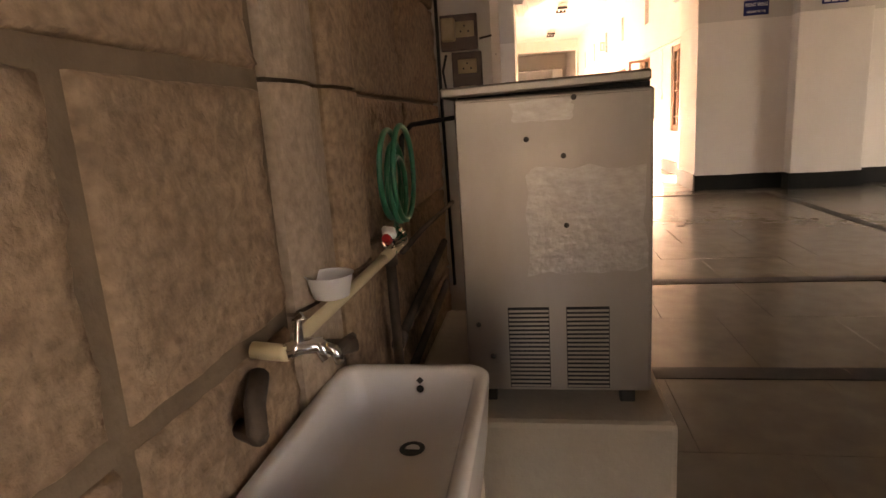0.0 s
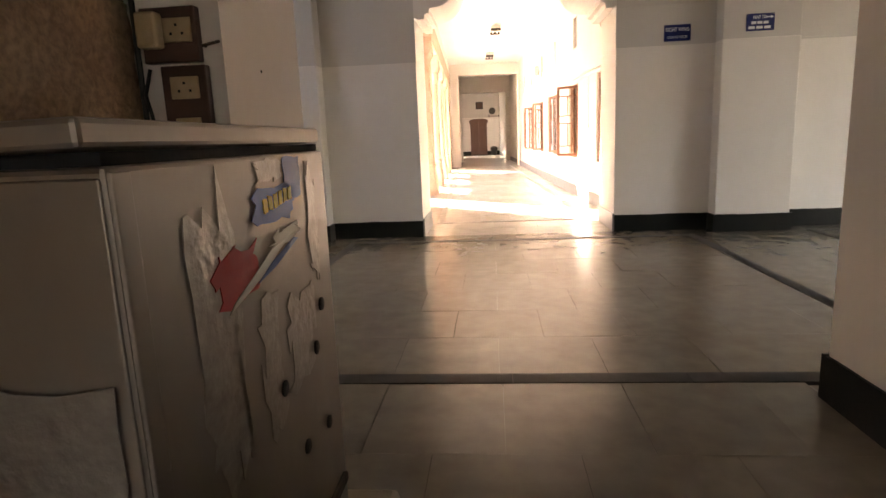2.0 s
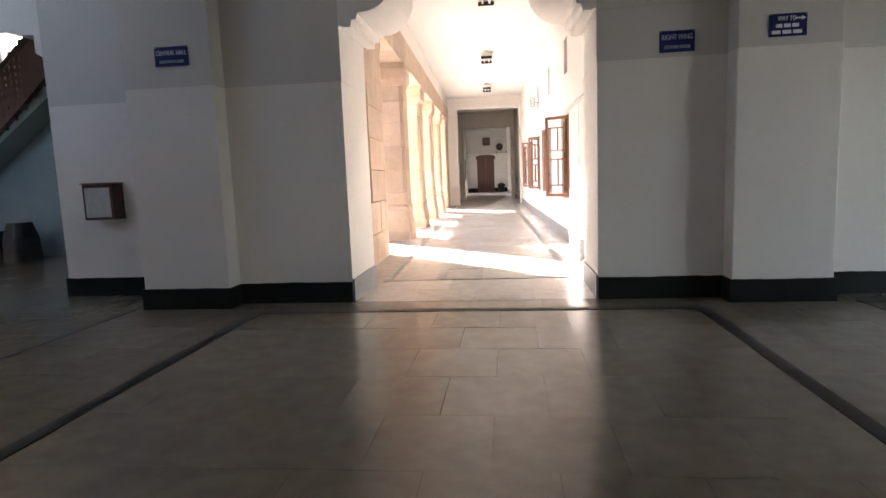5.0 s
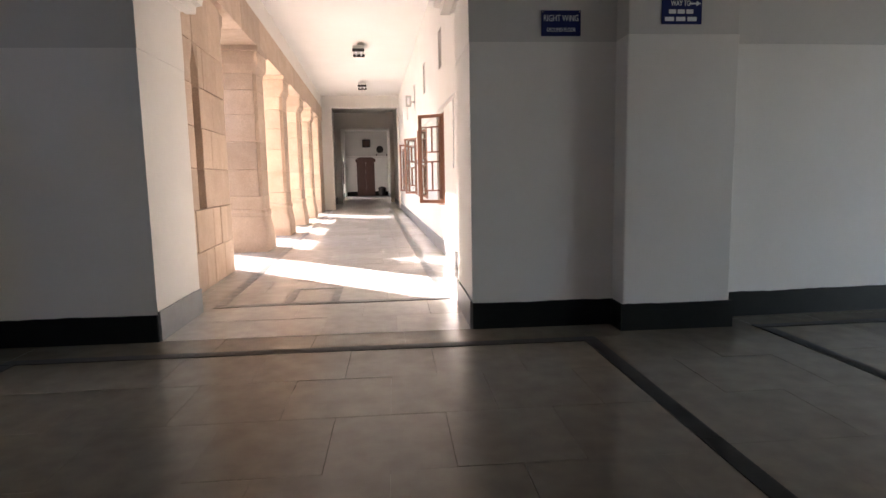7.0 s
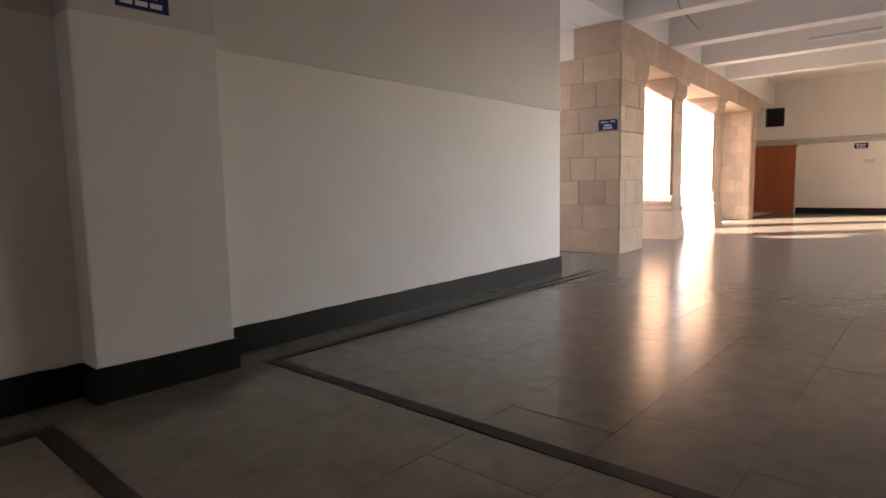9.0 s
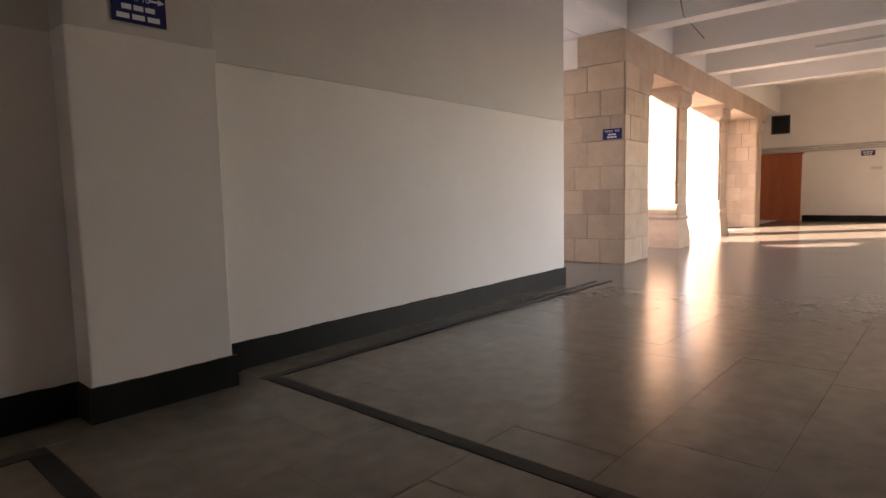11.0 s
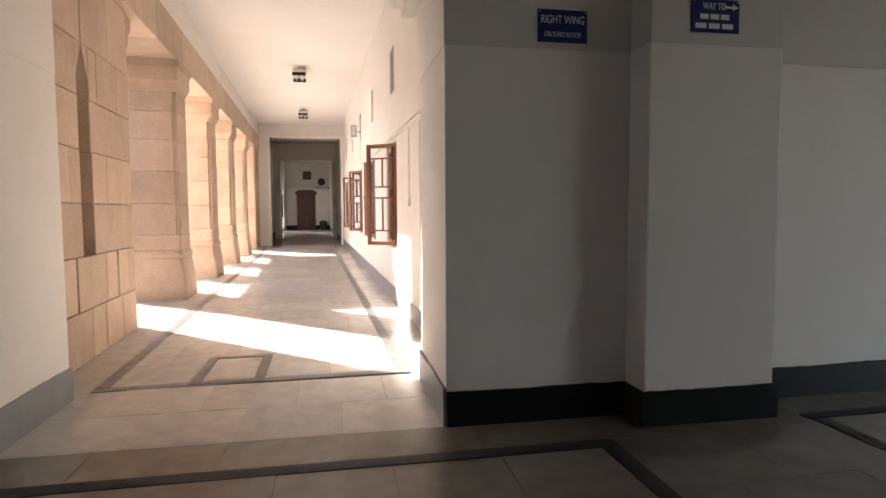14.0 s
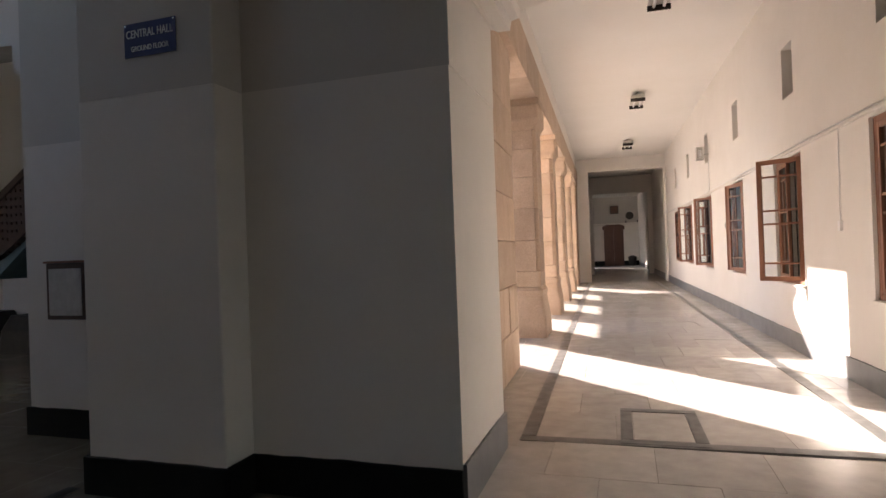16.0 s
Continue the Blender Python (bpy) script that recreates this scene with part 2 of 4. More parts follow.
def wall(name, lo, hi, label, at=None, dado=2.24, mats=None, cuts=()):
    """A wall block with a white dado below and grey limewash above, 3 mm apart, openings boxed out."""
    ob = thing(name, label, "wall", at, kind="structure")
    if dado is None:
        pieces = [(lo[2], hi[2], PLASTER, "plaster")]
    else:
        pieces = [(lo[2], dado, PLASTER, "dado"), (dado, hi[2], UPPER, "upper_plaster")]
    if mats:
        pieces = [(a, b, mats, n) for a, b, _, n in pieces]
    for a, b, m, n in pieces:
        part(n, box((lo[0], lo[1], a), (hi[0], hi[1], b)), m, ob)
    return ob


CORR = pose(0.45, 0, 0, 0, 0, 2.1)
EAST = pose(10.87, 0.37, 0, 0, 0, 3.0)
H = 4.35

# ---- large structure ----
floor = solid("floor", box((-22, -14, -0.25), (30, 1.02, -0.018)), JOINT, "polished stone slab floor of the cross hall", "floor", kind="structure")
ground = solid("ground", box((-400, -400, -0.35), (400, 400, -0.26)), PAVING, "pale paved ground of the courtyards", "ground", kind="structure")
court_w = solid("ground_court", box((-14, 1.1, -0.25), (0.2, 40, -0.03)), PAVING, "sunlit pale courtyard paving", "pavement", kind="structure")
court_e = solid("ground_court", box((11.0, 1.3, -0.25), (40, 20, -0.03)), PAVING, "sunlit pale courtyard paving", "pavement", kind="structure")

# corridor floor base
solid("floor_corridor", box((-1.5, 0.0, -0.25), (1.45, 40, -0.012)), JOINT, "pale stone slab floor of the long corridor", "floor", CORR, kind="structure")
solid("floor_passage", box((8.6, 0.3, -0.25), (11.2, 3.4, -0.004)), FLOOR, "stone floor of the passage beside the stone pier", "floor", kind="structure")

# the cross hall's north wall with the arched opening
T = 1.0
OL, OR = -0.95, 1.495


def arch_wall():
    ob = thing("wall_north", "white limewashed wall with a bracketed opening to the corridor", "wall", kind="structure")
    part("dado", box((-2.15, 0, 0), (OL, 0.98, 2.2)), PLASTER, ob)
    part("upper_plaster", box((-2.15, 0.003, 2.2), (OL, 0.98, H)), UPPER, ob)
    part("dado", box((OR, 0, 0), (2.7, T, 2.24)), PLASTER, ob)
    part("upper_plaster", box((OR, 0.003, 2.24), (2.7, T, H)), UPPER, ob)
    part("jamb_lining", box((OL, 0.004, 2.2), (OL + 0.004, 0.98, 2.72)), PLASTER, ob)
    part("jamb_lining", box((OR - 0.004, 0.004, 2.24), (OR, T, 2.72)), PLASTER, ob)
    # arch head: scrolled bracket outline on both sides and a flat soffit
    def curve(x0, s):
        pts = [(x0, 2.72), (x0 + s * 0.02, 2.72), (x0 + s * 0.05, 2.70), (x0 + s * 0.13, 2.70), (x0 + s * 0.14, 2.76), (x0 + s * 0.19, 2.77),
               (x0 + s * 0.2, 2.82), (x0 + s * 0.25, 2.83)]
        for i in range(9):
            a = math.pi * 0.5 * i / 8
            pts.append((x0 + s * (0.25 + 0.34 * math.sin(a)), 2.83 + 0.36 * (1 - math.cos(a))))
        return pts + [(x0 + s * 0.62, 3.19), (x0 + s * 0.62, 3.3)]
    left, right = curve(OL, 1), curve(OR, -1)
    outline = left + right[::-1] + [(OR, H), (OL, H)]
    part("arch_head", prism(outline, "y", 0.002, T), PLASTER, ob)
    for s, x0 in ((1, OL), (-1, OR)):
        prof = curve(x0, s)
        rim = prof[2:] + [(p[0] - s * 0.012, p[1] + 0.055) for p in prof[2:][::-1]]
        part("arch_moulding", prism(rim, "y", -0.02, 0.0), PLASTER, ob)
    return ob


arch_wall()


def pilaster(name, x0, x1, yf, yb, dado, label):
    ob = thing(name, label, "pilaster", kind="structure")
    part("dado", box((x0, yf, 0), (x1, yb, dado), 0.012), PLASTER, ob)
    part("upper_plaster", box((x0 + 0.003, yf + 0.003, dado - 0.01), (x1 - 0.003, yb, H), 0.01), UPPER, ob)


pilaster("wall_pilaster_east", 2.65, 3.52, -0.225, 0.3, 2.25, "white pilaster with a grey upper part")
pilaster("wall_pilaster_west", -3.07, -2.15, -0.23, 0.5, 2.2, "white pilaster with a grey upper part")
NE = pose(3.5, 0.07, 0, 0, 0, 1.72)
wall("wall_north_east", (-0.1, 0, 0), (5.3, 0.5, H), "white limewashed wall with grey upper part and cracked line", NE, dado=2.25)
wall("wall_north_west", (-4.55, 0.55, 0), (-3.07, 1.05, H), "white limewashed wall beside the stair opening", dado=2.2)
wall("wall_passage", (8.3, 0.7, 0), (8.79, 4.2, H), "white limewashed side wall of the passage", dado=None)
wall("wall_passage_end", (8.3, 4.2, 0), (9.3, 4.5, H), "white limewashed end wall of the passage", dado=None)

# south side: piers beside the camera's start, walls that close the place
pier_west = wall("wall_pier_west", (-1.75, -5.59, 0), (-0.885, -4.83, H), "white plastered pier beside the water cooler", dado=None)
# Black discs paint the shade in the nail holes.
for y, z in ((-5.36, 1.264), (-5.352, 1.159), (-5.547, 0.931), (-5.281, 1.521)):
    part("nail_hole", turned([(.006, 0), (.006, .002), (.002, .0025)], 8), BLACK, pier_west).matrix_basis = pose(-.885, y, z, 0, 90, 0)
wall("wall_pier_east", (1.475, -9.5, 0), (2.3, -4.86, H), "white plastered pier with black skirting", dado=None)
wall("wall_south_west", (-20, -5.4, 0), (-1.75, -4.9, H), "white plastered south wall of the hall", dado=None)
wall("wall_south_east", (2.3, -5.4, 0), (9.0, -4.9, H), "white plastered south wall of the hall", dado=None)
# The unseen gap from x 9 to 17.5 is added to let skylight in.
wall("wall_south_far", (17.5, -5.4, 0), (27, -4.9, 5.0), "white plastered south wall of the hall", dado=None)
wall("wall_south_head", (8.9, -5.4, 3.3), (17.5, -4.9, 5.0), "plaster above the added, unseen south light opening", dado=None)
# Narrow slit behind the camera, added to light the cooler front.
wall("wall_alcove_end", (-2, -11.4, 0), (-1.0, -11.0, H), "plain plastered end wall of the alcove", dado=None)
wall("wall_alcove_end_east", (-0.78, -11.4, 0), (2.3, -11.0, H), "plain plastered end wall of the alcove", dado=None)
wall("wall_alcove_end_head", (-1.0, -11.4, 2.4), (-0.78, -11.0, H), "plaster above the alcove's added rear light slit", dado=None)
# Unseen side opening, added to light the stone wall and pier.
wall("wall_alcove_east", (1.475, -11.0, 0), (2.3, -10.9, H), "plain plastered wall of the alcove", dado=None)
wall("wall_alcove_head", (1.475, -10.9, 2.3), (2.3, -9.5, H), "plaster above the alcove's added side light opening", dado=None)
wall("wall_east_end", (26.6, -5.4, 0), (27.1, 3.4, 2.52), "white wall with an orange door", dado=None)
wall("wall_east_upper", (26.6, -5.4, 2.52), (27.1, 3.4, 5.2), "white upper wall with a dark vent", dado=None)
# Gap at y -1.0 to -0.6 is unseen, added to brighten the west floor.
wall("wall_west_end", (-13.0, -0.6, 0), (-12.5, 6.35, 5.5), "pale wall behind the staircase", dado=None)
wall("wall_west_head", (-13.0, -1.0, 2.2), (-12.5, -0.6, 5.5), "plaster above the added, unseen west light opening", dado=None)
wall("wall_west_corner", (-13.0, -5.4, 0), (-12.5, -1.0, 5.5), "pale wall beside the added, unseen west light opening", dado=None)
wall("wall_stair_back_west", (-12.5, 5.95, 3.6), (-10.0, 6.35, 4.6), "pale wall beside the stair window", dado=None)
wall("wall_stair_back_east", (-7.4, 5.95, 3.6), (-4.55, 6.35, 4.6), "pale wall beside the stair window", dado=None)
wall("wall_stair_back", (-12.5, 5.95, 0), (-4.55, 6.35, 3.6), "pale wall behind the staircase", dado=None)
wall("wall_stair_back_top", (-12.5, 5.95, 4.6), (-4.55, 6.35, 5.5), "pale wall above the stair window", dado=None)
wall("wall_stair_side", (-4.55, 1.05, 0), (-4.2, 6.35, 5.5), "pale wall of the stair hall", dado=None)

# ceilings
solid("ceiling", box((-4.8, -11.4, H), (8.9, 1.1, H + 0.6)), CEIL, "white limewashed ceiling of the cross hall", "ceiling", kind="structure")
solid("ceiling_stair", box((-13.0, -5.4, 5.5), (-4.2, 6.35, 5.8)), CEIL, "high ceiling over the staircase", "ceiling", kind="structure")
wall("wall_stair_head", (-4.8, -5.4, H), (-4.5, 1.05, 5.5), "plaster wall above the stair hall opening", dado=None)
solid("ceiling_corridor", box((-2.2, T, 4.38), (1.8, 38, 4.7)), CEIL, "white limewashed corridor ceiling", "ceiling", CORR, kind="structure")


def east_ceiling():
    bm = box((8.9, -5.4, 4.86), (27.1, 1.3, 5.15))
    # Extra slab over the door's side, added to keep direct sun out.
    bm_box(bm, (20.9, 1.3, 4.86), (27.1, 2.3, 5.15))
    for x in (8.9, 11.2, 13.65, 16.1, 18.55):
        bm_box(bm, (x, -4.9, 3.95), (x + 0.35, 0.55 + (x - 11) * 0.05, 4.87))
    return bm


solid("ceiling_east", east_ceiling(), CEIL, "white ceiling with deep cross beams", "ceiling", kind="structure")

# corridor's window wall: strips left and right of the windows, sills and heads
WINS = [(1.75, 2.75), (4.45, 5.5), (7.2, 8.2), (9.95, 10.95), (12.65, 13.65), (15.3, 16.3)]
WZ0, WZ1 = 0.76, 2.24


def window_wall():
    ob = thing("wall_windows", "white limewashed corridor wall with wooden windows", "wall", CORR, kind="structure")
    edges = [T - 0.05] + [v for w in WINS for v in w] + [36.5]
    for a, b in zip(edges[0::2], edges[1::2]):
        part("plaster", box((1.4, a, 0), (1.85, b, 2.27)), PLASTER, ob)
    for a, b in WINS:
        part("sill_wall", box((1.4, a, 0), (1.85, b, WZ0)), PLASTER, ob)
        part("lintel", box((1.4, a, WZ1), (1.85, b, 2.27)), PLASTER, ob)
    part("string_course", box((1.375, T, 2.27), (1.85, 36.5, 2.30), 0.008), PLASTER, ob)
    vents = [2.15, 4.62, 7.4, 10.15, 12.9, 15.6]
    e2 = [T - 0.05] + [v for y in vents for v in (y, y + 0.4)] + [36.5]
    part("plaster", box((1.402, T, 2.30), (1.85, 36.5, 2.93)), PLASTER, ob)
    part("plaster", box((1.402, T, 3.52), (1.85, 36.5, 4.4)), PLASTER, ob)
    for a, b in zip(e2[0::2], e2[1::2]):
        part("plaster", box((1.402, a, 2.93), (1.85, b, 3.52)), PLASTER, ob)
    for y in vents:
        part("vent_grille", box((1.6, y, 2.93), (1.7, y + 0.4, 3.52)), IVORY if y == 7.4 else DARKMETAL, ob)
    part("back_room", box((4.2, T, 0), (4.3, 36.5, 4.4)), PLASTER, ob)
    part("back_room", box((1.85, T, 4.0), (4.2, 36.5, 4.1)), PLASTER, ob)
    part("back_room", box((1.85, T, -0.2), (4.2, 36.5, 0.0)), FLOOR, ob)
    return ob


window_wall()

# portals and far end of the corridor
for y, z0, w, v in ((18.6, 3.92, 1.18, 1.33), (24.5, 3.62, 1.16, 1.2)):
    ob = thing("wall_portal", "white plastered portal frame across the corridor", "wall", CORR, kind="structure")
    part("jamb", box((-1.9, y, 0), (-w, y + 0.5, 4.5)), PLASTER, ob)
    part("jamb", box((v, y, 0), (1.9, y + 0.5, 4.5)), PLASTER, ob)
    part("lintel", box((-w, y, z0), (v, y + 0.5, 4.5)), PLASTER, ob)
    part("architrave", box((-w - 0.12, y - 0.06, 0), (-w, y, z0 + 0.12)), PLASTER, ob)
    part("architrave", box((v, y - 0.06, 0), (v + 0.12, y, z0 + 0.12)), PLASTER, ob)
    part("architrave", box((-w, y - 0.06, z0), (v, y, z0 + 0.12)), PLASTER, ob)
wall("wall_far_west", (-1.9, 19.1, 0), (-1.45, 32.6, 4.5), "white plastered wall of the far corridor", CORR, dado=None)
wall("wall_far_west_end", (-1.9, 33.5, 0), (-1.45, 36, 4.5), "white plastered wall of the far corridor", CORR, dado=None)
wall("wall_far_head", (-1.9, 32.6, 2.6), (-1.45, 33.5, 4.5), "plaster above the far side opening", CORR, dado=None)
# Grey upper plaster here puts the far end's shade into the colour.
wall("wall_far_end", (-1.9, 36, 0), (1.9, 36.4, 4.5), "end wall of the corridor, upper part greyed for shade", CORR, dado=2.6)

solid("ceiling_passage", box((8.3, 1.1, H - .4), (11.2, 3.5, H + .5)), CEIL, "white ceiling of the passage", "ceiling", kind="structure")
# Wall behind the end pier, added to block sun from the orange door.
wall("wall_east_close", (20.9, 1.98, 0), (27.1, 2.3, 5.2), "added white wall that keeps sun off the orange door", dado=None)
# Unseen slab, added to cut the sun stripes in the far corridor bays.
solid("sunshade", box((-6.0, 9.6, 3.42), (-2.36, 18.6, 3.52), .01), CEIL, "added unseen slab that keeps sun off the far bays", "sunshade", CORR, kind="structure")
# Unseen block, added so its shadow falls on the court columns.
wall("wall_shade_block", (5.0, 1.6, 0), (8.28, 36, 4.7), "added unseen room block that shades the court columns", dado=None)

# wings across the courts
wall("wall_court_west", (-14.6, 9.5, 0), (-14.0, 45, 4.0), "sunlit pale wing across the courtyard", dado=None)
wall("wall_court_north", (11.0, 14.4, 0), (40, 15.0, 6.5), "sunlit pale wing across the courtyard", dado=2.6)

# ---- stone columns ----
def ring(cx, cy, hx, hy, c, z):
    """An octagon: a rectangle with chamfered corners of size c."""
    return [(cx + sx * (hx - (c if k else 0)), cy + sy * (hy - (0 if k else c)), z)
            for sx, sy, k in ((1, -1, 0), (1, 1, 0), (1, 1, 1), (-1, 1, 1), (-1, 1, 0), (-1, -1, 0), (-1, -1, 1), (1, -1, 1))]


def notched(hx, hy, n, z):
    """A rectangle with a square notch of size n cut out of each corner."""
    out = []
    for sx, sy, k in ((1, -1, 1), (1, 1, 0), (-1, 1, 1), (-1, -1, 0)):
        p = [(sx * (hx - n), sy * hy, z), (sx * (hx - n), sy * (hy - n), z), (sx * hx, sy * (hy - n), z)]
        out += p if k else p[::-1]
    return out


def stone_column(name, at, label, group):
    """Flared plinth, moulding, shaft in courses with notched corners, bracketed capital."""
    ob = thing(name, label, "column", at, group)
    part("plinth", loft([ring(0, 0, .42, .42, .015, -.05), ring(0, 0, .42, .42, .02, .16), ring(0, 0, .408, .408, .025, .32), ring(0, 0, .385, .385, .03, .46), ring(0, 0, .368, .368, .03, .60)]), SAND, ob)
    part("base_moulding", loft([ring(0, 0, .368, .368, .03, .603), ring(0, 0, .38, .38, .03, .615), ring(0, 0, .38, .38, .03, .67), ring(0, 0, .365, .365, .04, .69), ring(0, 0, .355, .355, .05, .72)]), SAND, ob)
    zs = [.723, .95, 1.4, 1.87, 2.32, 2.72, 3.0]
    for k, (a, b) in enumerate(zip(zs, zs[1:])):
        n = .02 if k == 0 else .055
        part("shaft_stone", loft([notched(.345, .345, n, a), notched(.353, .353, n, a + .008), notched(.353, .353, n, b - .010), notched(.345, .345, n, b - .002)]), SAND, ob)
    part("capital", loft([ring(0, 0, .35, .35, .04, 3.0), ring(0, 0, .37, .37, .04, 3.06), ring(0, 0, .40, .40, .03, 3.11), ring(0, 0, .41, .41, .02, 3.15), ring(0, 0, .41, .41, .02, 3.34)]), SAND, ob)
    part("abacus", loft([ring(0, 0, .43, .45, .01, 3.343), ring(0, 0, .43, .45, .01, 3.43)]), SAND, ob)
    return ob


COLX, COLP = -1.95, 2.87
col = stone_column("stone_column", CORR @ pose(COLX, 6.06, 0), "honey sandstone column with notched shaft and flared plinth", "corridor columns")
for k in range(1, 4):
    copy_thing(col, CORR @ pose(COLX, 6.06 + COLP * k, 0))
ecol = copy_thing(col, EAST @ pose(3.78, 0.42, 0))
ecol["group"] = "court columns"
copy_thing(ecol, EAST @ pose(7.4, 0.42, 0))


def coursed_pier(name, lo, hi, heights, splits, at, label, faces):
    """A core with facing blocks set on its visible faces, joints recessed."""
    ob = thing(name, label, "pier", at, kind="structure")
    part("core", box(lo, hi), SAND_J, ob)
    z = lo[2]
    rnd = random.Random(5)
    for i, h in enumerate(heights):
        for f in faces:
            if f in "xX":
                a0, a1 = lo[1], hi[1]
            else:
                a0, a1 = lo[0], hi[0]
            cuts = [0] + list(splits[i % len(splits)]) + [1]
            for u, v in zip(cuts, cuts[1:]):
                p, q = a0 + (a1 - a0) * u + 0.003, a0 + (a1 - a0) * v - 0.003
                d = 0.02 + rnd.uniform(-.003, .003)
                if f == "X":
                    b = ((hi[0], p, z + .003), (hi[0] + d, q, z + h - .003))
                elif f == "x":
                    b = ((lo[0] - d, p, z + .003), (lo[0], q, z + h - .003))
                else:
                    b = ((p, lo[1] - d, z + .003), (q, lo[1], z + h - .003))
                part("stone_block", box(*b, 0.005), SAND, ob)
        z += h
    return ob


HT = (.445, .465, .455, .455, .455, .46, .69)
# the pier by the opening, with a narrow pointed slot cut into its face
pier = thing("stone_pier", "honey sandstone pier with a narrow pointed slot", "pier", CORR, kind="structure")
PX, PN, S0, S1 = -1.62, 3.56, 2.14, 2.41
part("core", box((-2.35, 0.985, 0), (PX - .13, PN - .03, 3.425)), SAND, pier)
rnd = random.Random(3)
LEFT = ((1.62,), (1.5, 1.98), (1.55,), (1.5, 1.9), (1.62,), (1.45,), (1.7,))
RIGHT = ((2.62, 3.1), (2.68, 3.0, 3.3), (3.05,), (2.78, 3.2), (2.95,), (2.6, 3.15), (2.9,))


def pier_stone(y0, y1, z0, z1):
    """A facing block with a softly dressed face and its own small set-back."""
    d, e = rnd.uniform(-.006, .006), .009
    rings = [[(x, y0 + g, z0 + g), (x, y1 - g, z0 + g), (x, y1 - g, z1 - g), (x, y0 + g, z1 - g)] for x, g in ((PX - .13, .003), (PX + d - e, .003), (PX + d - .003, .006), (PX + d, .014))]
    part("stone_block", loft(rings), SAND, pier)


zz = 0
for i, h in enumerate(HT):
    slot = .9 < zz + .01 and zz + h < 2.80
    for a, b, cuts in ((0.985, S0, LEFT[i]), (S1, PN, RIGHT[i])):
        ce = [a, *cuts, b]
        if not slot and i < 6:
            ce = [a, *cuts, 2.27] if a < 1 else [2.27, *cuts, b]
        if i == 6:
            continue
        for p, q in zip(ce, ce[1:]):
            pier_stone(p, q, zz, zz + h)
    zz += h
for p, q in ((0.985, 1.6), (1.6, 2.27), (2.27, 2.95), (2.95, PN)):
    pier_stone(p, q, 2.735, 3.42)
part("pointed_head", prism([(S0, 2.45), (S0 + .135, 2.74), (S0, 2.74)], "x", PX - .13, PX - .004), SAND, pier)
part("pointed_head", prism([(S1, 2.45), (S1, 2.74), (S1 - .135, 2.74)], "x", PX - .13, PX - .004), SAND, pier)
part("corner_strip", box((-2.25, PN - .03, 0), (PX - .05, PN + .06, 3.42), .012), SAND, pier)


def bracket(sy, y):
    """Scrolled bracket of the lintel on the pier."""
    return prism([(y, 2.85), (y + sy * .04, 2.9), (y + sy * .06, 3.05), (y + sy * .14, 3.12), (y + sy * .16, 3.22), (y + sy * .26, 3.3), (y + sy * .28, 3.42), (y, 3.42)], "x", -2.25, -1.66)


part("bracket", bracket(1, PN + .06), SAND, pier)
lint = thing("stone_lintel", "continuous sandstone lintel over the corridor columns", "lintel", CORR, kind="structure")
ys = [0.985, 2.5, 4.6, 6.06, 7.5, 8.93, 10.4, 11.8, 13.2, 14.67, 16.2, 17.4, 18.6]
for a, b in zip(ys, ys[1:]):
    part("lintel_stone", box((-2.35, a + .003, 3.432), (-1.55, b - .003, 3.96), .008), SAND, lint)
part("plaster_band", box((-2.35, 0.985, 3.962), (-1.57, 18.6, 4.4)), PLASTER, lint)
endp = coursed_pier("stone_pier_end", (-2.35, 17.1, 0), (-1.6, 18.6, 3.43), HT, ((.5,), (.3, .7)), CORR, "honey sandstone end pier of the colonnade", "XY")

# the east colonnade beyond the passage
HE = (.43, .41, .45, .43, .41, .43, .43, .44)
epier = coursed_pier("stone_pier_east", (.22, 0.0, 0), (1.38, 1.2, 3.43), (.43, .43, .43, .41, .43, .43, .43, .44), ((.35, .75), (.55,), (.2, .62)), EAST,
                     "weathered sandstone pier with a small blue sign", "xY")
coursed_pier("stone_pier_east_end", (11.25, 0.0, 0), (12.0, 0.85, 3.43), HE, ((.5,), (.25, .7)), EAST, "sunlit sandstone end pier", "xY")
part("bracket", prism([(1.38 + dx, z) for dx, z in ((0, 2.7), (.04, 2.75), (.06, 2.95), (.16, 3.02), (.18, 3.12), (.3, 3.24), (.32, 3.43), (0, 3.43))], "y", .02, .8), SAND, epier)
elint = thing("stone_lintel", "continuous sandstone lintel over the court columns", "lintel", EAST, kind="structure")
xs = [.2, 2.2, 3.8, 5.6, 7.4, 9.2, 11.0, 12.6]
for a, b in zip(xs, xs[1:]):
    part("lintel_stone", box((a + .003, -.01, 3.432), (b - .003, .85, 3.96), .008), SAND, elint)
part("plaster_band", box((-2.2, 0.012, 3.962), (15.5, .85, 5.0)), CEIL, elint)
part("pier_head", box((.22, .855, 3.352), (1.38, 1.25, 4.0)), PLASTER, elint)


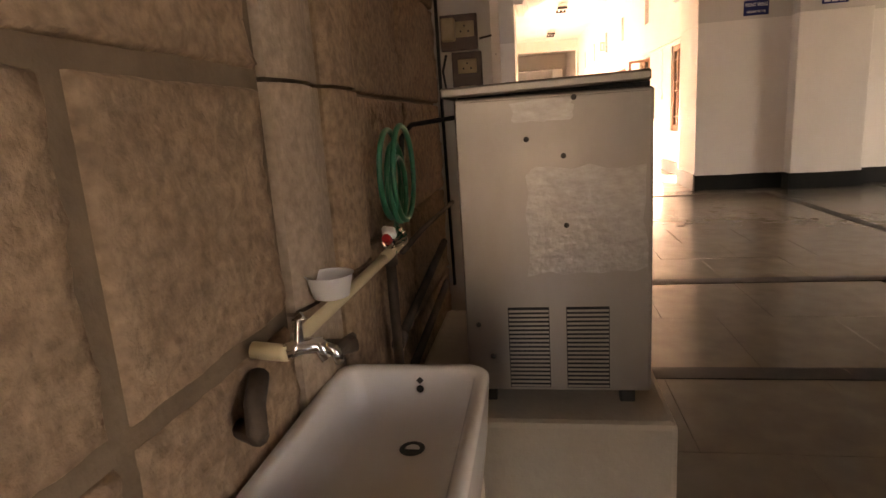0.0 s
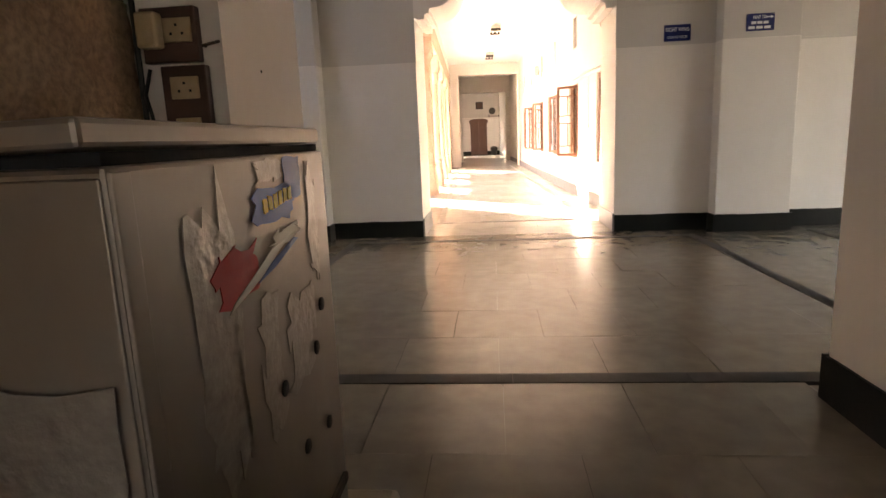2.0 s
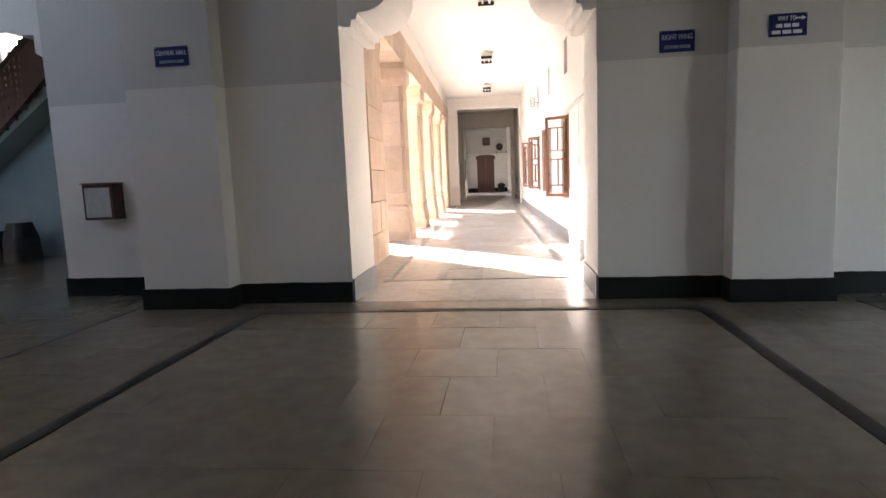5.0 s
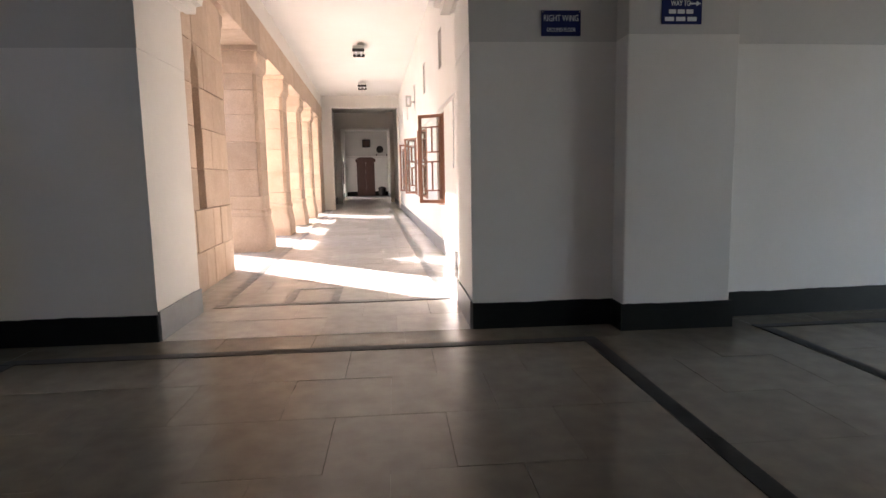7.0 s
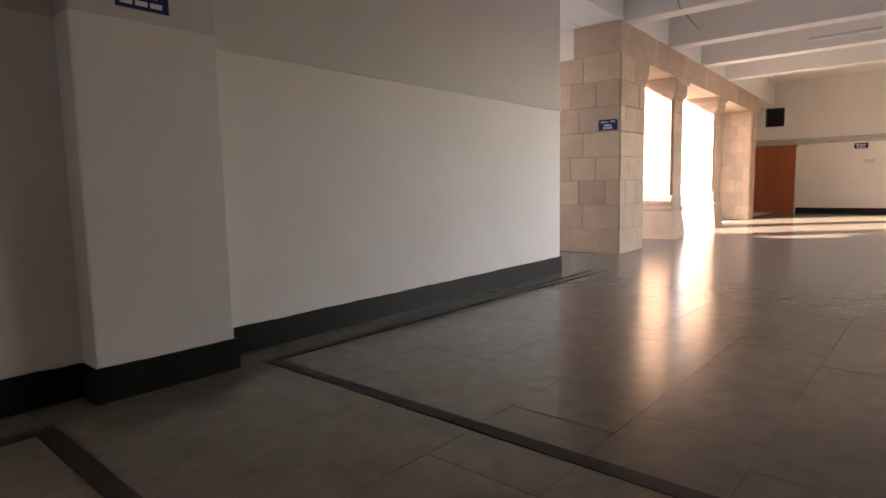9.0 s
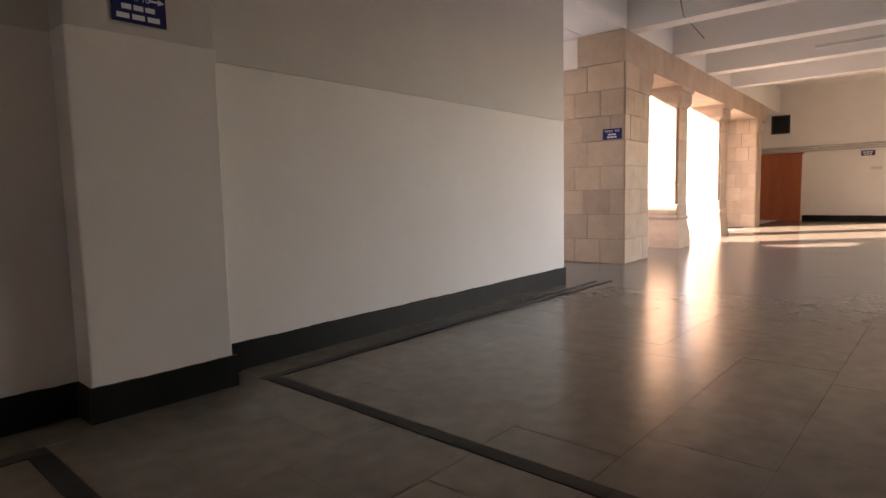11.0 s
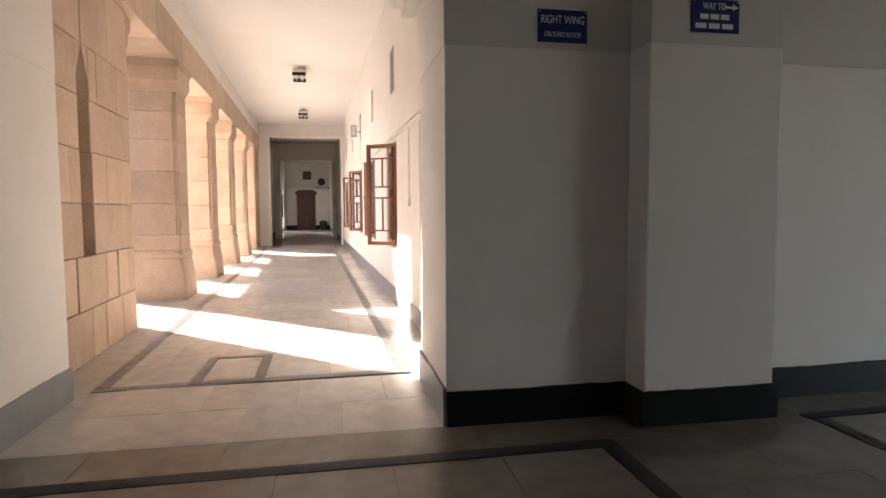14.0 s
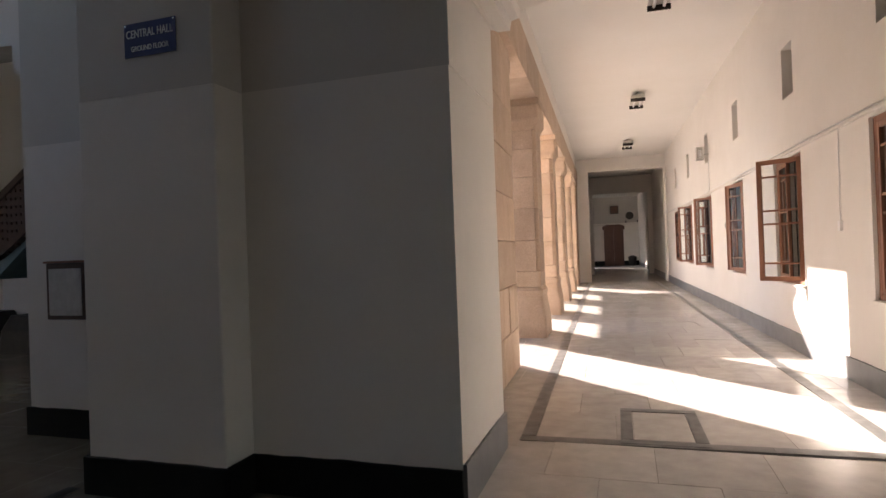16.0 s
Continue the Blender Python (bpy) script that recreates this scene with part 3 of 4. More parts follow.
# ---- skirtings ----
def skirting(name, runs, material, label, at=None, z=0.21):
    """Runs of skirting with a hand-laid, slightly wavy top edge, given by plan corners."""
    for lo, hi in runs:
        bm = bmesh.new()
        along = 0 if hi[0] - lo[0] > hi[1] - lo[1] else 1
        n = max(2, round((hi[along] - lo[along]) / 0.06))
        rows = []
        for i in range(n + 1):
            u = lo[along] + (hi[along] - lo[along]) * i / n
            top = z + 0.007 * noise.noise((u * 2.3, lo[1 - along] * 5, z)) + 0.006 * noise.noise((u * 11, lo[1 - along] * 7, 2.0))
            c = [(lo[1 - along], -.012), (hi[1 - along], -.012), (hi[1 - along], top - .004), (hi[1 - along] - .004, top), (lo[1 - along] + .004, top), (lo[1 - along], top - .004)]
            rows.append([(u, v, w) if along == 0 else (v, u, w) for v, w in c])
        solid(name, loft(rows), material, label, "skirting", at, kind="structure")


skirting("baseboard", [((OR, -0.022), (2.65, 0.0)), ((2.63, -0.25), (3.54, -0.225)), ((2.628, -0.225), (2.65, -0.022)), ((3.52, -0.225), (3.542, 0.045)),
                       ((8.79, 0.75), (8.812, 2.5)),
                       ((-2.15, -0.022), (OL, 0.0)), ((-3.09, -0.252), (-2.13, -0.23)), ((-2.15, -0.23), (-2.128, -0.022)), ((-3.092, -0.23), (-3.07, 0.528)),
                       ((-4.572, 0.528), (-3.07, 0.55)), ((-4.572, 0.55), (-4.55, 5.93)), ((-12.5, 5.928), (-4.572, 5.95)),
                       ((1.453, -9.5), (1.475, -4.86)), ((1.453, -4.86), (2.4, -4.838)), ((-0.885, -5.59), (-0.863, -4.808)),
                       ((26.578, -4.9), (26.6, 0.42)), ((26.578, 1.9), (26.6, 3.3))],
         SKIRT, "glossy black stone skirting")
skirting("baseboard", [((.02, -.022), (5.322, 0)), ((5.3, 0), (5.322, .5))], SKIRT, "glossy black stone skirting", NE)
skirting("baseboard", [((OL, 0.0), (OL + 0.02, 0.98)), ((OR - 0.02, 0.0), (OR, 1.0))], SKIRT_GREY, "grey slate skirting of the opening's jamb", z=0.23)
skirting("baseboard", [((1.38, T), (1.4, 18.5)), ((1.38, 19.2), (1.4, 36))], SKIRT_GREY, "grey slate skirting under the windows", CORR)
skirting("baseboard", [((-1.45, 19.2), (-1.43, 32.6)), ((-1.4, 35.97), (1.38, 35.995))], SKIRT, "dark skirting of the far corridor", CORR, z=0.3)

# cracked raised line above the dado
solid("trim", box((0, -.012, 2.242), (5.304, 0, 2.265), 0.004), UPPER, "thin raised plaster line above the dado", "trim", NE, kind="structure")
solid("trim", box((OR, -0.012, 2.70), (2.65, 0.0, 2.76), 0.004), UPPER, "raised plaster band on the upper wall", "trim", kind="structure")

# ---- alcove: rough sandstone wall ----
stone_wall = thing("wall_alcove_west", "stained rough brown sandstone wall in large blocks", "wall", kind="structure")
part("core", box((-1.75, -11.0, 0), (-1.2, -5.59, H)), BROWN_J, stone_wall)
part("mortar", box((-1.21, -11.0, 0), (-1.152, -7.67, H)), BROWN_J, stone_wall)


def rough_block(lo, hi, face_x, seed):
    """A wall block whose east face is hewn unevenly."""
    bm = bmesh.new()
    ny, nz = max(3, int((hi[0] - lo[0]) / 0.022)), max(3, int((hi[1] - lo[1]) / 0.022))
    grid = []
    for i in range(ny + 1):
        row = []
        for k in range(nz + 1):
            def along(a, b, j, n):
                return a if j == 0 else b if j == n else a + 0.007 + (b - a - 0.014) * (j - 1) / (n - 2)
            y, z = along(lo[0], hi[0], i, ny), along(lo[1], hi[1], k, nz)
            e = 0.010 * noise.noise((y * 4, z * 4, seed)) + 0.009 * noise.noise((y * 14, z * 22, seed + 9)) + 0.006 * noise.noise((y * 34, z * 45, seed + 3))
            if i in (0, ny) or k in (0, nz):
                e -= 0.012
            row.append(bm.verts.new((face_x + e, y, z)))
        grid.append(row)
    for i in range(ny):
        for k in range(nz):
            bm.faces.new((grid[i][k], grid[i + 1][k], grid[i + 1][k + 1], grid[i][k + 1]))
    rim = [grid[i][0] for i in range(ny + 1)] + [grid[ny][k] for k in range(1, nz + 1)] + [grid[i][nz] for i in range(ny - 1, -1, -1)] + [grid[0][k] for k in range(nz - 1, 0, -1)]
    back = [bm.verts.new((-1.22, v.co.y, v.co.z)) for v in rim]
    n = len(rim)
    for i in range(n):
        bm.faces.new((rim[i], back[i], back[(i + 1) % n], rim[(i + 1) % n]))
    bmesh.ops.recalc_face_normals(bm, faces=bm.faces)
    return bm


ZB = [0.0, 0.4, 0.83, 1.265, 1.72, 2.2, 2.7, 3.2, 3.7, 4.3]
for i, (a, b) in enumerate(zip(ZB, ZB[1:])):
    off = 0.0 if i % 2 == 0 else 0.45
    ysplit = [-10.9, -10.1 + off, -9.2 + off, -8.13 - (0.0 if i in (1, 2) else 0.35 * (i % 2)), -7.67]
    for p, q in zip(ysplit, ysplit[1:]):
        part("stone_block", rough_block((p + .02, a + .016), (q - .014, b - .016), -1.14, i * 7 + p), BROWN, stone_wall, smooth=True)
    for j, (p, q) in enumerate(((-7.12, -6.45), (-6.45, -5.6))):
        part("stone_block", rough_block((p + .006, a + .006), (q - .006, b - .006), -1.17, i * 5 + q), BROWN, stone_wall, smooth=True)
    # engaged half-round shaft in drums; the south drum's paler colour stands for caught light
    prof = [(-1.2, -7.665), (-1.135, -7.665)]
    for k in range(9):
        u = k / 8
        prof.append((-1.14 + 0.022 * math.sin(math.pi * min(1, u * 1.15)), -7.66 + 0.25 * u))
    part("shaft_drum", prism(prof + [(-1.2, -7.41)], "z", a + .004, b - .004), BROWN_L, stone_wall)
    prof = [(-1.2, -7.405), (-1.135, -7.40), (-1.12, -7.37), (-1.112, -7.28), (-1.12, -7.19), (-1.15, -7.14), (-1.2, -7.13)]
    part("shaft_drum", prism(prof, "z", a + .004, b - .004), BROWN, stone_wall)

# ---- alcove: cooler on its plinth ----
solid("cement_plinth", box((-1.12, -7.1, -0.012), (-0.30, -6.05, 0.3), 0.02), CEMENT, "worn cement plinth under the steel cooler", "plinth")
cooler = thing("water_cooler", "dented stainless steel water cooler with torn stickers", "cooler", pose(-0.631, -6.675, 0.2))
W2, D2 = 0.268, 0.333


def louvre_panel(x0, x1, z0, z1, n):
    bm = bmesh.new()
    h = (z1 - z0) / n
    for i in range(n):
        z = z0 + i * h
        bm_box(bm, (x0, -D2 - 0.004, z), (x1, -D2 + 0.002, z + h * 0.52))
    return bm


part("body", box((-W2, -D2 + 0.003, 0.155), (W2, D2, 1.03), 0.006), STEEL, cooler, "scratched stainless steel casing")
part("front_panel", box((-W2 + .004, -D2 - .002, 0.16), (W2 - .004, -D2 + .002, 1.02), 0.002), STEEL, cooler)
part("side_flange", box((W2 - .004, -D2 + .006, 0.16), (W2 + .003, -D2 + .035, 1.025), 0.002), STEEL, cooler)
lid = part("lid", box((-W2 - .012, -D2 - .014, 1.04), (W2 + .014, D2 + .014, 1.068), 0.006), STEEL, cooler, "loose tilted steel lid")
lid.rotation_euler = (0, radians(-1.2), 0)
# Black slab painted in for the shade under the lid.
part("lid_gap_shade", box((-W2 + .01, -D2 + .01, 1.028), (W2 - .008, D2 - .01, 1.043)), BLACK, cooler)
for x0, x1 in ((-.139, -.022), (.031, .15)):
    # Black plate on the panel stands for shade between the louvres.
    part("vent_recess_shade", box((x0 - .002, -D2 - .0035, .168), (x1 + .002, -D2 - .0015, .422)), BLACK, cooler)
    pn = part("vent_louvres", louvre_panel(x0, x1, .17, .42, 19), STEEL, cooler)
for x, y in ((-.21, -.27), (.21, -.27), (-.21, .27), (.21, .27)):
    part("leg", box((x - .022, y - .022, .1), (x + .022, y + .022, .16), .004), DARKMETAL, cooler)


def patch(y_or_x, u0, u1, z0, z1, axis, seed, t=0.0012, k=26, jag=0.16):
    """A thin film patch with a torn outline, on a flat side of the cooler."""
    r = random.Random(seed)
    pts = []
    for i in range(k):
        f = i / k * 4
        s, g = int(f), f - int(f)
        u, v = [(g, 0), (1, g), (1 - g, 1), (0, 1 - g)][s]
        u += r.uniform(-jag, jag * .4) * (1 if u > .5 else -1) * .4
        v += r.uniform(-jag, jag * .4) * (1 if v > .5 else -1) * .4
        pts.append((u0 + (u1 - u0) * u, z0 + (z1 - z0) * v))
    return prism(pts, axis, y_or_x, y_or_x + (t if axis == "x" else -t))


FR = -D2 - .0045
part("film_patch", patch(FR, -.075, .255, .52, .83, "y", 2, jag=.1), FILM, cooler, "crinkled torn protective film")
part("film_patch", patch(FR, -.11, .06, .955, 1.015, "y", 3, jag=.2), FILM, cooler, "crinkled torn protective film")
SD = W2 + .001
for k, (u0, u1, z0, z1) in enumerate(((-.22, -.1, .62, 1.0), (-.05, .03, .6, .82), (.05, .2, .62, .8), (-.02, .1, .99, 1.025), (.2, .26, .8, 1.0))):
    part("film_patch", patch(SD, u0, u1, z0, z1, "x", 50 + k, jag=.45), FILM, cooler, "crinkled torn protective film")
part("sticker_blue", patch(SD + .0016, .095, .175, .955, 1.025, "x", 6, jag=.12), BLUEPL, cooler, "faded blue sticker")
part("sticker_blue", patch(SD + .0016, -.035, .13, .925, .985, "x", 7, jag=.3), BLUEPL, cooler, "torn blue sticker")
for k in range(6):
    part("print_stroke", patch(SD + .003, .0 + .021 * k, .017 + .021 * k, .945 + .002 * k, .967 + .002 * k, "x", 80 + k, jag=.3, k=12), YELPL, cooler)
part("sticker_red", patch(SD + .0016, -.17, -.03, .84, .915, "x", 9, jag=.4), REDPL, cooler, "torn red sticker")
part("sticker_white", patch(SD + .003, .02, .15, .885, .915, "x", 12, jag=.6), WHITEPL, cooler, "white paper tear")
part("sticker_white", prism([(-.14, .835), (-.02, .86), (.05, .885), (.12, .90), (.02, .892), (-.05, .868), (-.12, .846)], "x", SD + .004, SD + .005), WHITEPL, cooler, "white paper tear")
part("sticker_edge", prism([(-.05, .852), (.02, .862), (.13, .888), (.11, .893), (.01, .872)], "x", SD + .0055, SD + .0062), BLUEPL, cooler)
# Dark discs stand for the shade inside the tap holes.
for y, z in ((.02, .665), (.19, .67), (.23, .5), (-.1, .43), (.1, .52), (.24, .74)):
    part("tap_hole", turned([(.013, 0), (.013, .004), (.007, .006)], 12), DARKMETAL, cooler).matrix_basis = pose(SD, y, z, 0, 90, 0)
# Small dark discs paint the shade of dents on the front.
for x, z in ((-.07, .98 - .07), (.03, .86), (.035, .665), (-.23, .37), (-.19, .27), (.06, 1.015)):
    part("dent_shade", turned([(.008, 0), (.008, .002), (.003, .003)], 8), DARKMETAL, cooler).matrix_basis = pose(x, FR, z, 90, 0, 0)
part("drip_tray_rail", box((SD, -.1, .33), (SD + .012, .3, .35), .003), IRON, cooler)

# ---- alcove: sink, pipes, tap, hose ----
sink = thing("sink", "stained white porcelain trough sink against the stone wall", "sink", pose(-0.957, -7.745, 0))


def rounded(hx, hy, r, z, n=5):
    out = []
    for cx, cy, a0 in ((hx - r, hy - r, 0), (-hx + r, hy - r, 90), (-hx + r, -hy + r, 180), (hx - r, -hy + r, 270)):
        for i in range(n + 1):
            a = radians(a0 + 90 * i / n)
            out.append((cx + r * math.cos(a), cy + r * math.sin(a), z))
    return out


SX, SY = 0.172, 0.26
rings = [rounded(SX * .86, SY * .9, .05, .40), rounded(SX * .95, SY * .96, .05, .52), rounded(SX, SY, .05, .635), rounded(SX, SY, .05, .647), rounded(SX - .006, SY - .006, .047, .653),
         rounded(SX - .022, SY - .022, .04, .653), rounded(SX - .03, SY - .03, .038, .645), rounded(SX - .036, SY - .036, .036, .60), rounded(SX - .048, SY - .05, .034, .555),
         rounded(SX - .07, SY - .075, .03, .536), rounded(.03, .03, .028, .532)]
part("basin", loft(rings), PORCELAIN, sink, smooth=True)
part("drain", turned([(.026, .5325), (.026, .535), (.017, .536), (.015, .534)], 18, (.02, .11, 0)), DARKMETAL, sink)
# Black disc for the shade inside the overflow.
part("overflow_hole", turned([(.008, 0), (.008, .003), (.004, .0035)], 12), BLACK, sink).matrix_basis = pose(.02, SY - .0375, .61, 90, 0, 0)
part("overflow_mark", turned([(.008, 0), (.008, .003), (.004, .0035)], 4), DARKMETAL, sink).matrix_basis = pose(.02, SY - .0335, .628, 90, 0, 0)
part("support", box((-.12, -.22, -0.012), (.15, .22, .41), .01), CEMENT, sink, "rough cement support")
tap = thing("tap", "chrome tap with lever on a brass stub", "tap", pose(-1.13, -7.85, 0.835))
part("stub", tube([(0, 0, 0), (.05, .0, -.005), (.06, 0, -.005)], .014), PVC, tap, smooth=True)
part("valve_body", tube([(.055, 0, -.005), (.075, .015, 0), (.105, .02, .0), (.12, .02, -.02)], .014), CHROME, tap, smooth=True)
part("lever", tube([(.075, .012, .01), (.075, .012, .045), (.085, .015, .052)], .008), CHROME, tap, smooth=True)
part("spout", tube([(.1, .02, .0), (.13, .02, -.008), (.138, .02, -.03)], .009), CHROME, tap, smooth=True)
valve = thing("stop_valve", "old rusty stop valve on the wall above the sink", "valve", pose(-1.12, -7.58, 0.73))
part("valve_body", tube([(-.02, 0, 0), (.04, 0, 0), (.06, .02, 0)], .017), IRON, valve, smooth=True)
part("handle", tube([(.04, -.04, .01), (.045, .0, .012), (.045, .05, .004)], .009), IRON, valve, smooth=True)
elbow = thing("pipe_elbow", "painted over pipe elbow beside the tap", "pipe", pose(-1.12, -7.92, 0.745))
part("bend", tube([(-.02, .02, -.02), (.02, .0, -.02), (.03, -.02, .0), (.02, -.0, .03), (0, .06, .05)], .017), IRON, elbow, smooth=True)
pipe = thing("water_pipe", "yellowed plastic pipe along the stone wall", "pipe")
part("pipe_run", tube([(-1.08, -7.79, .83), (-1.078, -7.35, .83), (-1.08, -7.2, .83)], .013), PVC, pipe, smooth=True)
part("coupler", tube([(-1.08, -7.22, .83), (-1.08, -6.98, .832)], .016), PVC, pipe, smooth=True)
part("tail", tube([(-1.08, -7.0, .80), (-1.1, -6.6, .79), (-1.1, -5.8, .78)], .010), IRON, pipe, smooth=True)
for pts in (((-1.12, -7.0, .79), (-1.12, -7.0, .3)), ((-1.12, -7.0, .5), (-1.12, -6.0, .62)), ((-1.12, -7.0, .33), (-1.12, -6.0, .42))):
    ip = thing("iron_pipe", "rusty iron pipe fixed to the stone wall", "pipe")
    part("pipe_run", tube(pts, .016), IRON, ip, smooth=True)
    part("socket_joint", tube([pts[0], tuple(a + (b - a) * .06 for a, b in zip(*pts))], .022), IRON, ip, smooth=True)
hose = thing("garden_hose", "coiled green plastic hose hanging on the wall", "hose")
for k, (r, dy, dz) in enumerate(((.13, 0, 0), (.11, .012, -.02), (.095, -.01, -.045), (.14, .02, .0))):
    pts = [(-1.105 + .012 * k, -6.97 + dy + r * .95 * math.cos(a), 1.03 + dz + r * math.sin(a)) for a in [2 * math.pi * i / 28 for i in range(29)]]
    part("coil", tube(pts, .0085, 8), HOSE, hose, smooth=True)
part("tail", tube([(-1.10, -6.95, .9), (-1.09, -7.04, .84), (-1.07, -7.14, .83)], .0085, 8), HOSE, hose, smooth=True)
bowl = solid("plastic_bowl", turned([(.024, 0), (.036, .004), (.046, .048), (.049, .05), (.044, .046), (.033, .009), (.016, .007)], 22), WHITEPL,
             "white plastic bowl resting on the pipe", "bowl", pose(-1.085, -7.6, .843), smooth=True)
bottle = thing("plastic_bottle", "crumpled clear plastic bottle with a red cap", "bottle", pose(-1.075, -7.12, .86))
part("bottle_body", turned([(.02, -.06), (.03, -.05), (.03, -.01), (.025, .0), (.03, .02), (.012, .05)], 12), GLASS, bottle).matrix_basis = pose(0, 0, 0, 90, 0, 0)
part("cap", turned([(.013, 0), (.013, .02), (.01, .022)], 10), REDPL, bottle).matrix_basis = pose(0, -.055, .01, 60, 0, 0)
cloth = solid("white_rag", box((-.02, -.03, -.01), (.02, .03, .012), .01), WHITEPL, "small white rag beside the bottle", "rag", pose(-1.08, -7.14, .885, 10, 15, 20))

# ---- switchboards on the pier ----
def switchboard(at, w, h, sockets, label):
    ob = thing("switch_board", label, "switchboard", at)
    part("board", box((0, -.035, 0), (w, 0, h), .004), BOARD, ob)
    for x, z, a, b in sockets:
        s = part("socket", box((x, -.042, z), (x + a, -.034, z + b), .003), SOCKET, ob, "grimy cream socket plate")
        # Black squares paint the shade inside the socket's pin holes.
        for dx, dz in ((.3, .35), (.7, .35), (.5, .7)):
            part("pin_hole", box((x + a * dx - .004, -.0435, z + b * dz - .004), (x + a * dx + .004, -.0425, z + b * dz + .004)), BLACK, s)
    return ob


switchboard(pose(-1.135, -5.59, 1.52), .185, .17, ((.075, .06, .095, .075),), "dark wooden switchboard with a grimy socket")
switchboard(pose(-1.085, -5.59, 1.24), .15, .27, ((.03, .165, .095, .07), (.035, .03, .085, .075)), "dark wooden switchboard with two grimy sockets")
fuse = solid("fuse_box", box((-.03, -.05, 0), (.04, 0, .11), .01), SOCKET, "cracked cream fuse holder on the board", "fuse box", pose(-1.095, -5.627, 1.56))
nail = thing("wall_hook", "bent iron hook in the pier", "hook", pose(-.91, -5.59, 1.57))
part("shank", tube([(-.03, .02, 0), (-.03, -.02, 0), (.03, -.03, .008)], .005), IRON, nail)
for i, pts in enumerate((((-1.15, -5.63, 1.9), (-1.15, -5.63, 1.45), (-1.14, -5.63, .3)),
                         ((-1.11, -5.64, 1.5), (-1.13, -5.65, 1.42), (-1.12, -5.64, 1.34), (-1.09, -5.63, 1.3)),
                         ((-1.14, -6.7, .95), (-1.13, -6.68, 1.13), (-1.11, -6.6, 1.17), (-.95, -6.36, 1.19), (-.9, -6.35, 1.17)))):
    cb = solid("cable", tube(pts, .009 if i != 1 else .006, 8), CABLE, "black cable fixed along the wall", "cable", smooth=True)


# ---- signs ----
def lettering(body, size, x, z, parent, width=None):
    cu = bpy.data.curves.new("letters", "FONT")
    cu.body, cu.size, cu.align_x, cu.align_y, cu.extrude = body, size, "CENTER", "CENTER", 0.0012
    tmp = bpy.data.objects.new("letters_tmp", cu)
    scene.collection.objects.link(tmp)
    bpy.context.view_layer.update()
    me = bpy.data.meshes.new_from_object(tmp)
    bpy.data.objects.remove(tmp)
    me.name = "letters"
    me.materials.clear()
    me.materials.append(SIGNWHITE)
    if width:
        xs = [v.co.x for v in me.vertices]
        k = width / (max(xs) - min(xs))
        for v in me.vertices:
            v.co.x *= k
    ob = new("letters", me)
    ob.parent = parent
    ob.matrix_basis = pose(x, -.0075, z, 90, 0, 0)
    return ob


def sign(at, w, h, rows, label, arrow=None):
    """A blue enamel plate; rows of (text or None for an unreadable bar, height above centre, size, width)."""
    ob = thing("sign", label, "sign", at)
    part("plate", box((-w / 2, -.006, -h / 2), (w / 2, 0, h / 2), .002), SIGNBLUE, ob)
    for text, z, s, wd in rows:
        if text:
            lettering(text, s, -.03 * w if arrow else 0, z, ob, wd)
        else:
            n = 3
            for i in range(n):
                part("text_bar", box((-wd / 2 + wd * i / n, -.0085, z - s / 2), (-wd / 2 + wd * (i + .82) / n, -.006, z + s / 2), .001), SIGNWHITE, ob)
    for x in (-w / 2 + .012, w / 2 - .012):
        part("screw", turned([(.005, 0), (.005, .003), (.002, .004)], 8), CHROME, ob).matrix_basis = pose(x, -.006, h / 2 - .012, 90, 0, 0)
    if arrow:
        x, z, s = arrow
        part("arrow", prism([(x - .045 * s, z - .006), (x + .01 * s, z - .006), (x + .01 * s, z - .018), (x + .045 * s, z), (x + .01 * s, z + .018), (x + .01 * s, z + .006), (x - .045 * s, z + .006)],
                            "y", -.0085, -.006), SIGNWHITE, ob)
    return ob


sign(pose(2.207, -0.0, 2.377), .31, .19, (("RIGHT WING", .035, .066, .27), ("GROUND FLOOR", -.05, .042, .23)), "blue enamel sign naming the wing and the ground floor")
sign(pose(3.055, -0.225, 2.41), .31, .19, (("WAY TO", .052, .055, .15), (None, -.005, .03, .2), (None, -.058, .03, .26)), "blue enamel sign with an arrow reading WAY TO", arrow=(.1, .052, 1))
sign(pose(-2.545, -0.23, 2.486), .345, .185, (("CENTRAL HALL", .03, .062, .31), ("GROUND FLOOR", -.05, .04, .25)), "blue enamel sign reading CENTRAL HALL GROUND FLOOR")
sign(EAST @ pose(.193, .2, 2.24, 0, 0, -90), .34, .18, (("WAY TO", .045, .055, .26), (None, -.01, .028, .14), (None, -.055, .028, .18)), "small blue enamel sign reading WAY TO on the pier")
sign(pose(26.59, -1.5, 2.38, 0, 0, -90), .4, .18, ((None, .03, .04, .3), (None, -.04, .035, .25)), "small blue enamel sign on the far white wall")

# wooden box on the west wall
wb = thing("wall_box", "small wooden box with a clouded glass front on the wall", "box", pose(-4.1, 0.55, 0.9))
part("carcass", box((0, -.2, 0), (.36, 0, .40), .008), BOARD, wb)
part("glass_front", box((.03, -.205, .03), (.33, -.199, .36), .002), PAPER, wb, "crumpled paper behind cloudy glass")
part("top_board", box((-.012, -.212, .40), (.372, 0, .415), .004), WOOD, wb)


